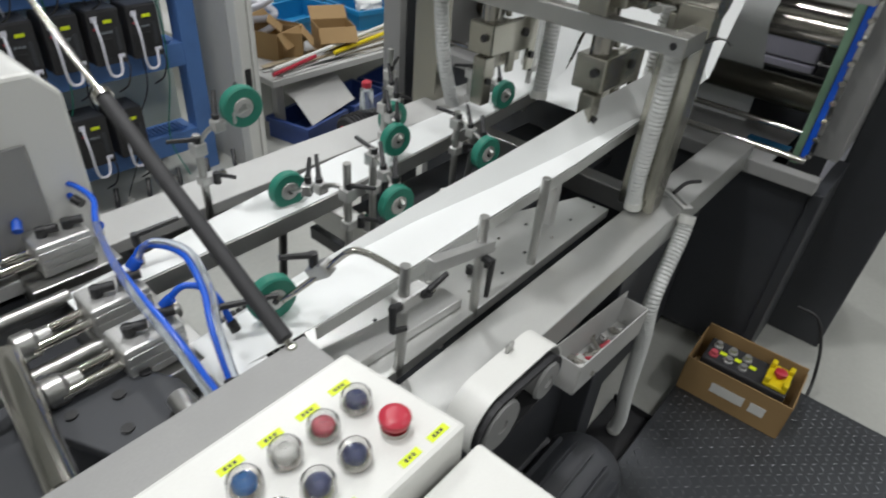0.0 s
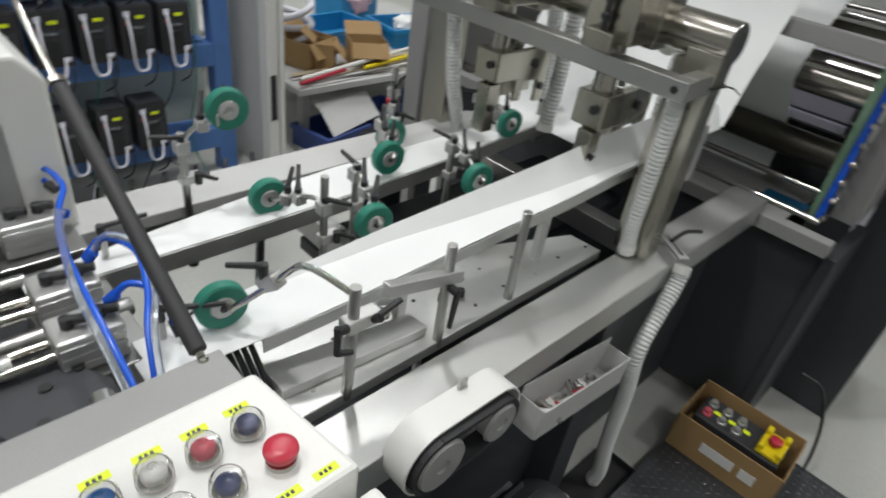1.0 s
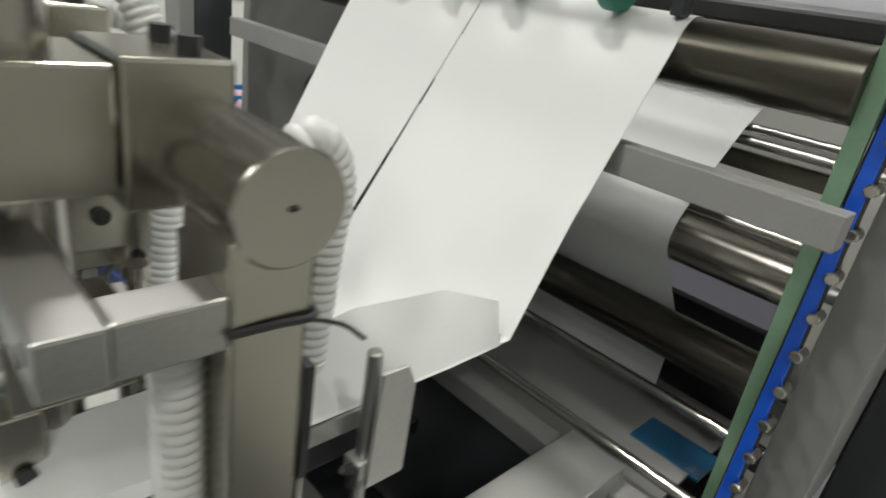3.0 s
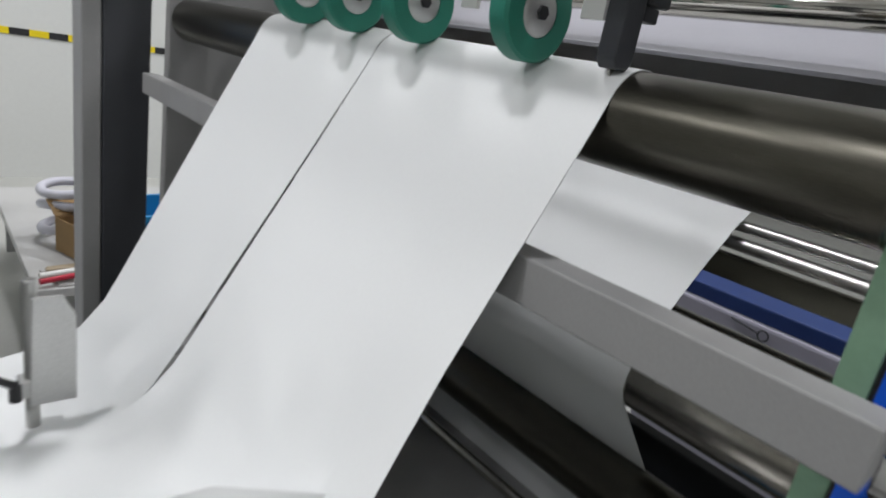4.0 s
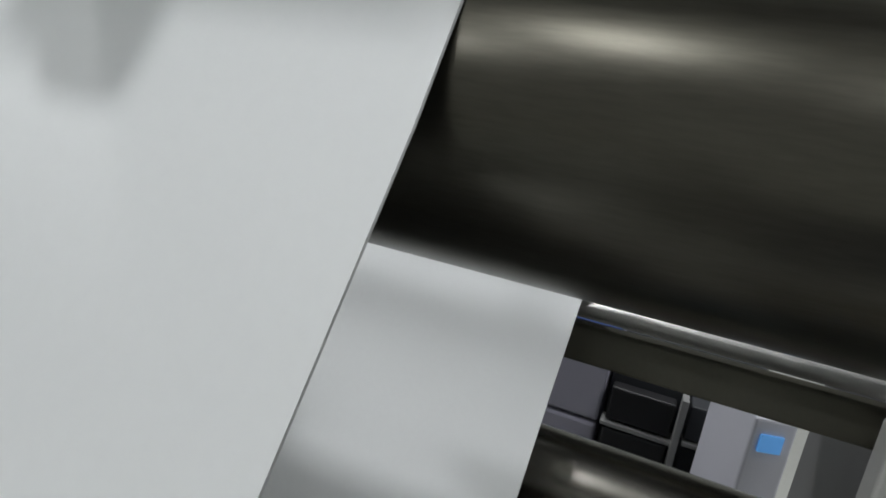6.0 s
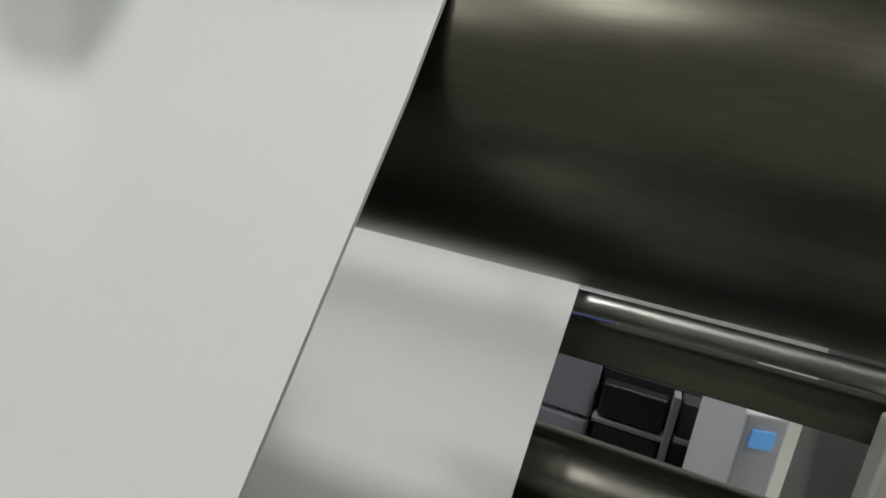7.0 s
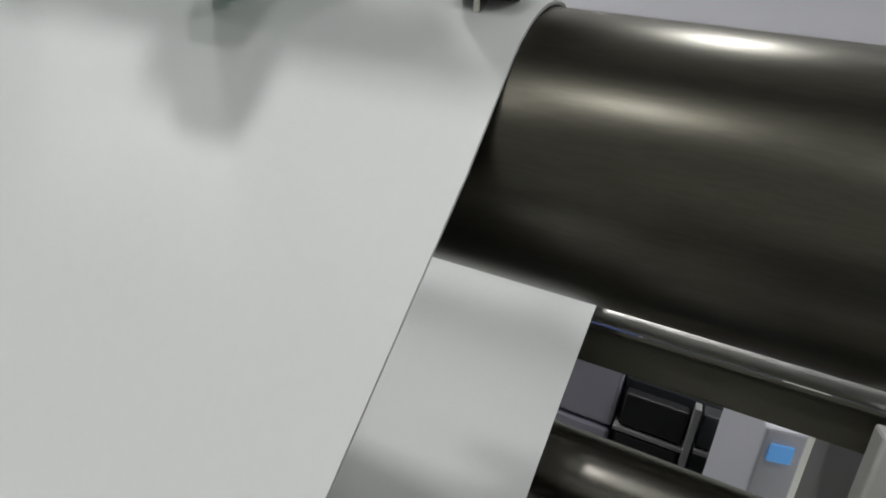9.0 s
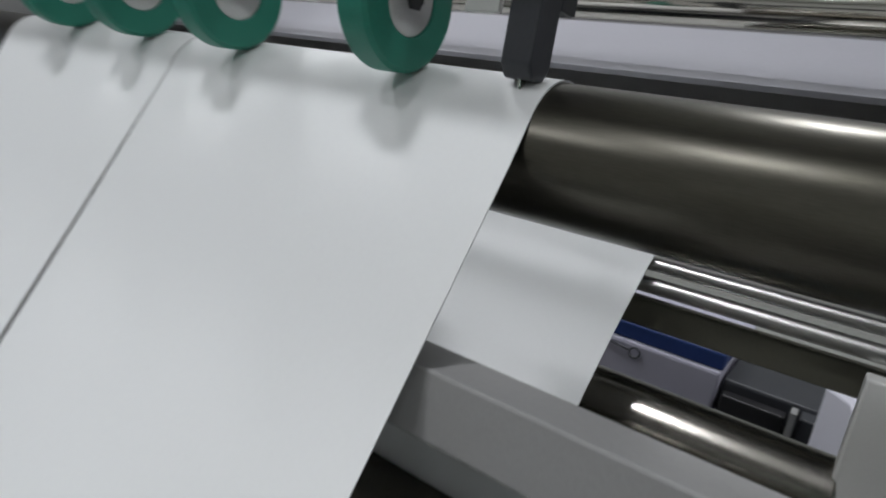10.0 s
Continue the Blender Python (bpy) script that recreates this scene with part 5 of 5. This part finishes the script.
def feeder():
    t = thing("feeder_frame", "dark steel feeder frame with clamping shafts", "machine frame")
    for name, b, m, lab in (("bed", (-1.66, -1.19, 0.20, 0.78, 0.83, 0.88), DARKPAINT, "dark bed plate"), ("cross_plate", (-1.24, -1.185, 0.02, 0.80, 0.62, 0.829), DARKPAINT, ""),
                            ("side_beam", (-1.66, -1.10, 0.075, 0.125, 0.87, 0.93), STEEL, "bright side beam"), ("rear_beam", (-1.66, -1.10, 0.56, 0.60, 0.88, 0.93), STEEL, ""),
                            ("block_rest", (-1.26, -1.13, 0.28, 0.53, 0.88, 0.934), STEEL, "steel mounting block"), ("block_rest", (-1.28, -1.12, 0.62, 0.74, 0.88, 0.934), STEEL, "steel mounting block")):
        bm = B_()
        box(bm, *b, 0.003)
        part(name, bm, m, t, lab)
    bm = B_()
    prism(bm, [(-1.39, 0.38), (-1.35, 0.40), (-1.25, 0.33), (-1.21, 0.25), (-1.21, 0.15), (-1.25, 0.13), (-1.34, 0.19), (-1.39, 0.30)], "z", 0.935, 0.953, 0.003)
    part("lever_plate", bm, DARKPAINT, t, "dark lever plate with holes")
    for x, y in ((-1.288, .28), (-1.24, .295), (-1.307, .215), (-1.35, .29), (-1.25, .19)):
        bm = B_()
        rod(bm, (x, y, 0.9535), (x, y, 0.9565), 0.009, n=18)
        part("hole", bm, BLACK, t)
    for a, b, r in (((-1.375, .42, .995), (-1.408, .14, .995), 0.021), ((-1.238, .20, .975), (-1.247, .06, .975), 0.016), ((-1.60, .42, .93), (-1.12, .42, .93), 0.016), ((-1.60, .56, .945), (-1.24, .56, .945), 0.014)):
        bm = B_()
        rod(bm, a, b, r, n=28, chamfer=0.002)
        part("shaft", bm, CHROME if r > 0.02 else STEEL, t, "", True)
    bm = B_()
    rod(bm, (-1.409, .139, .995), (-1.4095, .136, .995), 0.012, n=20)
    part("shaft_bore", bm, BLACK, t)
    for k in range(8):
        bm = B_()
        pipe(bm, [(-1.08 + 0.013 * k, 0.36, 0.915), (-1.085 + 0.014 * k, 0.30, 0.92), (-1.09 + 0.013 * k, 0.22, 0.90), (-1.09 + 0.012 * k, 0.15, 0.86)], 0.0055, 8)
        part("cable", bm, RUBBER, t, "black cable of the bundle", True)
    cylinder_block(-1.212, 0.335, 0.935)
    cylinder_block(-1.205, 0.455, 0.935)
    cylinder_block(-1.20, 0.68, 0.935)
    s = thing("paper_tab", "white paper end lying on the feeder beam", "paper", (-1.14, 0.19, 0.946))
    bm = B_()
    sheet(bm, [[(-0.035, -0.055, 0.0), (-0.035, 0.07, 0.004)], [(0.0, -0.055, 0.001), (0.0, 0.075, 0.005)], [(0.05, -0.055, -0.001), (0.05, 0.08, 0.003)]], 0.0015)
    part("sheet", bm, PAPER, s)
    B1, C1 = "bright blue plastic air tube", "clear plastic air tube loop"
    air_tube([(-1.182, .75, 1.03), (-1.146, .73, 1.06), (-1.136, .64, 1.065), (-1.165, .56, 1.065), (-1.19, .46, 1.06), (-1.20, .36, 1.055), (-1.205, .24, 1.04), (-1.205, .13, .99)], TUBE, B1)
    air_tube([(-1.158, .47, 1.02), (-1.135, .455, 1.055), (-1.107, .39, 1.06), (-1.125, .30, 1.05), (-1.155, .23, 1.03), (-1.18, .15, .985)], TUBE, B1)
    air_tube([(-1.16, .455, 1.025), (-1.13, .445, 1.065), (-1.10, .38, 1.068), (-1.118, .29, 1.055), (-1.15, .22, 1.03), (-1.175, .14, .985)], CLEARTUBE, C1)
    air_tube([(-1.15, .60, 1.03), (-1.172, .54, 1.07), (-1.195, .44, 1.068), (-1.21, .34, 1.058), (-1.215, .23, 1.04), (-1.215, .12, .99)], CLEARTUBE, C1)
    air_tube([(-1.25, .70, 1.02), (-1.22, .77, 1.06), (-1.17, .77, 1.06), (-1.14, .70, 1.03)], TUBE, B1)
    air_tube([(-1.30, .68, 1.0), (-1.26, .76, 1.05), (-1.20, .80, 1.05), (-1.15, .76, 1.02)], TUBE, B1)
    air_tube([(-1.17, .34, 1.02), (-1.14, .33, 1.045), (-1.11, .30, 1.03), (-1.10, .27, .97)], TUBE, B1)
    for at, d, L in (((-1.118, .29, 1.0), (0.8, -0.55, 0.05), 0.10), ((-1.11, .56, 1.0), (0.9, -0.2, 0.05), 0.08)):
        l = thing("clamp_handle", "black clamping lever with threaded stud", "lever", (at[0], at[1], 0.93), "clamp levers")
        bm = B_()
        lever(bm, (0, 0, at[2] - 0.93), d, L)
        part("lever", bm, BLACK, l, smooth=True)
        bm = B_()
        rod(bm, (0, 0, 0), (0, 0, at[2] - 0.94), 0.006, n=12)
        part("stud", bm, STEEL, l, smooth=True)
    c = thing("cover_box", "light grey machine cover with a recessed panel", "cover", (-1.75, 0.72, 0.0))
    bm = B_()
    prism(bm, [(0.0, 0.0), (0.645, 0.0), (0.645, 1.23), (0.605, 1.275), (0.0, 1.275)], "y", 0.0, 0.36, 0.008)
    part("shell", bm, CREAM, c)
    bm = B_()
    box(bm, 0.05, 0.56, -0.006, -0.001, 0.90, 1.16, 0.003)
    part("recessed_panel", bm, MIDPAINT, c, "grey panel")


feeder()


# ---- side drive: chain strip with bolts on the near side plate ----
def chain_strip():
    t = thing("chain_guide", "black guide strip with blue rail and chrome bolts", "machine part", (0.70, -0.19, 0.823))
    bm = B_()
    box(bm, -0.02, 0.035, -0.004, 0.014, 0.0, 1.2, 0.002)
    part("backing", bm, BLACK, t)
    bm = B_()
    box(bm, -0.028, -0.02, -0.008, 0.010, 0.02, 0.75, 0.001)
    part("rail", bm, TUBE, t, "bright blue rail")
    for k in range(14):
        bm = B_()
        rod(bm, (-0.02, -0.014, 0.04 + 0.06 * k), (-0.052, -0.014, 0.04 + 0.06 * k), 0.009, n=12, chamfer=0.002)
        part("bolt", bm, CHROME, t, smooth=True)


chain_strip()


def blue_tray():
    t = thing("blue_film", "glossy blue plastic sheet on the deck", "sheet", (0.80, -0.02, 0.777))
    bm = B_()
    box(bm, 0.0, 0.10, -0.10, 0.05, 0, 0.010, 0.003)
    part("sheet", bm, TRAYBLUE, t)


blue_tray()


# ---- things seen through the gap under the roller ----
def back_room():
    t = thing("office_machine", "dark machine with pale casing beyond the rollers", "machine", (2.07, -0.287, -0.01))
    bm = B_()
    box(bm, 0, 0.7, 0.376, 0.95, 0, 0.775, 0.01)
    part("casing", bm, CASE, t)
    bm = B_()
    box(bm, 0, 0.7, 0.376, 0.95, 0.781, 0.95, 0.01)
    part("upper_casing", bm, CASE, t)
    bm = B_()
    box(bm, 0.02, 0.30, 0.376, 0.95, 0.9505, 1.0, 0.006)
    part("top_bar", bm, NAVYBIN, t, "dark navy top bar")
    bm = B_()
    pipe(bm, [(-0.008, 0.615 + 0.016 * math.cos(k * 0.5236), 0.923 + 0.016 * math.sin(k * 0.5236)) for k in range(13)], 0.003, 6, 2)
    rod(bm, (-0.008, 0.631, 0.925), (-0.004, 0.72, 0.938), 0.003, n=6)
    part("pull_ring", bm, DARKPAINT, t, "dark pull ring on a thin rod", True)
    bm = B_()
    box(bm, 0.03, 0.6, -0.05, 0.37, 0, 0.93, 0.01)
    part("body", bm, DARKPAINT, t)
    for k, (y0, y1, z0, z1) in enumerate(((0.20, 0.36, 0.81, 0.90), (0.20, 0.36, 0.70, 0.79), (0.06, 0.17, 0.83, 0.92), (0.06, 0.17, 0.73, 0.81), (0.06, 0.17, 0.62, 0.71), (-0.04, 0.03, 0.66, 0.91))):
        bm = B_()
        box(bm, -0.02 - 0.01 * (k % 3), 0.03, y0, y1, z0, z1, 0.005)
        part("module", bm, BLACK if k < 2 else DARKPAINT, t)
    for z in (0.80, 0.69, 0.60):
        bm = B_()
        box(bm, -0.03, 0.03, 0.18, 0.37, z - 0.006, z + 0.004, 0.001)
        part("shelf_edge", bm, MIDPAINT, t)
    for y, z, h in ((0.185, 0.60, 0.33), (0.045, 0.60, 0.34), (0.12, 0.815, 0.012), (0.12, 0.718, 0.012)):
        bm = B_()
        box(bm, -0.05, 0.0, y - (0.05 if h < 0.1 else 0.008), y + (0.05 if h < 0.1 else 0.008), z, z + h, 0.002)
        part("bracket", bm, MIDPAINT, t)
    s = thing("operator_screen", "white operator terminal with small blue screen", "screen", (1.83, -0.245, 0.0), rz=20)
    bm = B_()
    prism(bm, [(0.0, 0.0), (0.20, 0.0), (0.20, 1.02), (0.06, 1.04), (0.0, 1.01)], "y", -0.06, 0.03, 0.006)
    part("casing", bm, WHITEPLASTIC, s)
    bm = B_()
    box(bm, -0.006, 0, -0.035, 0.012, 0.940, 0.978)
    part("display", bm, SCREENBLUE, s)


back_room()


def motions():
    pass


motions()
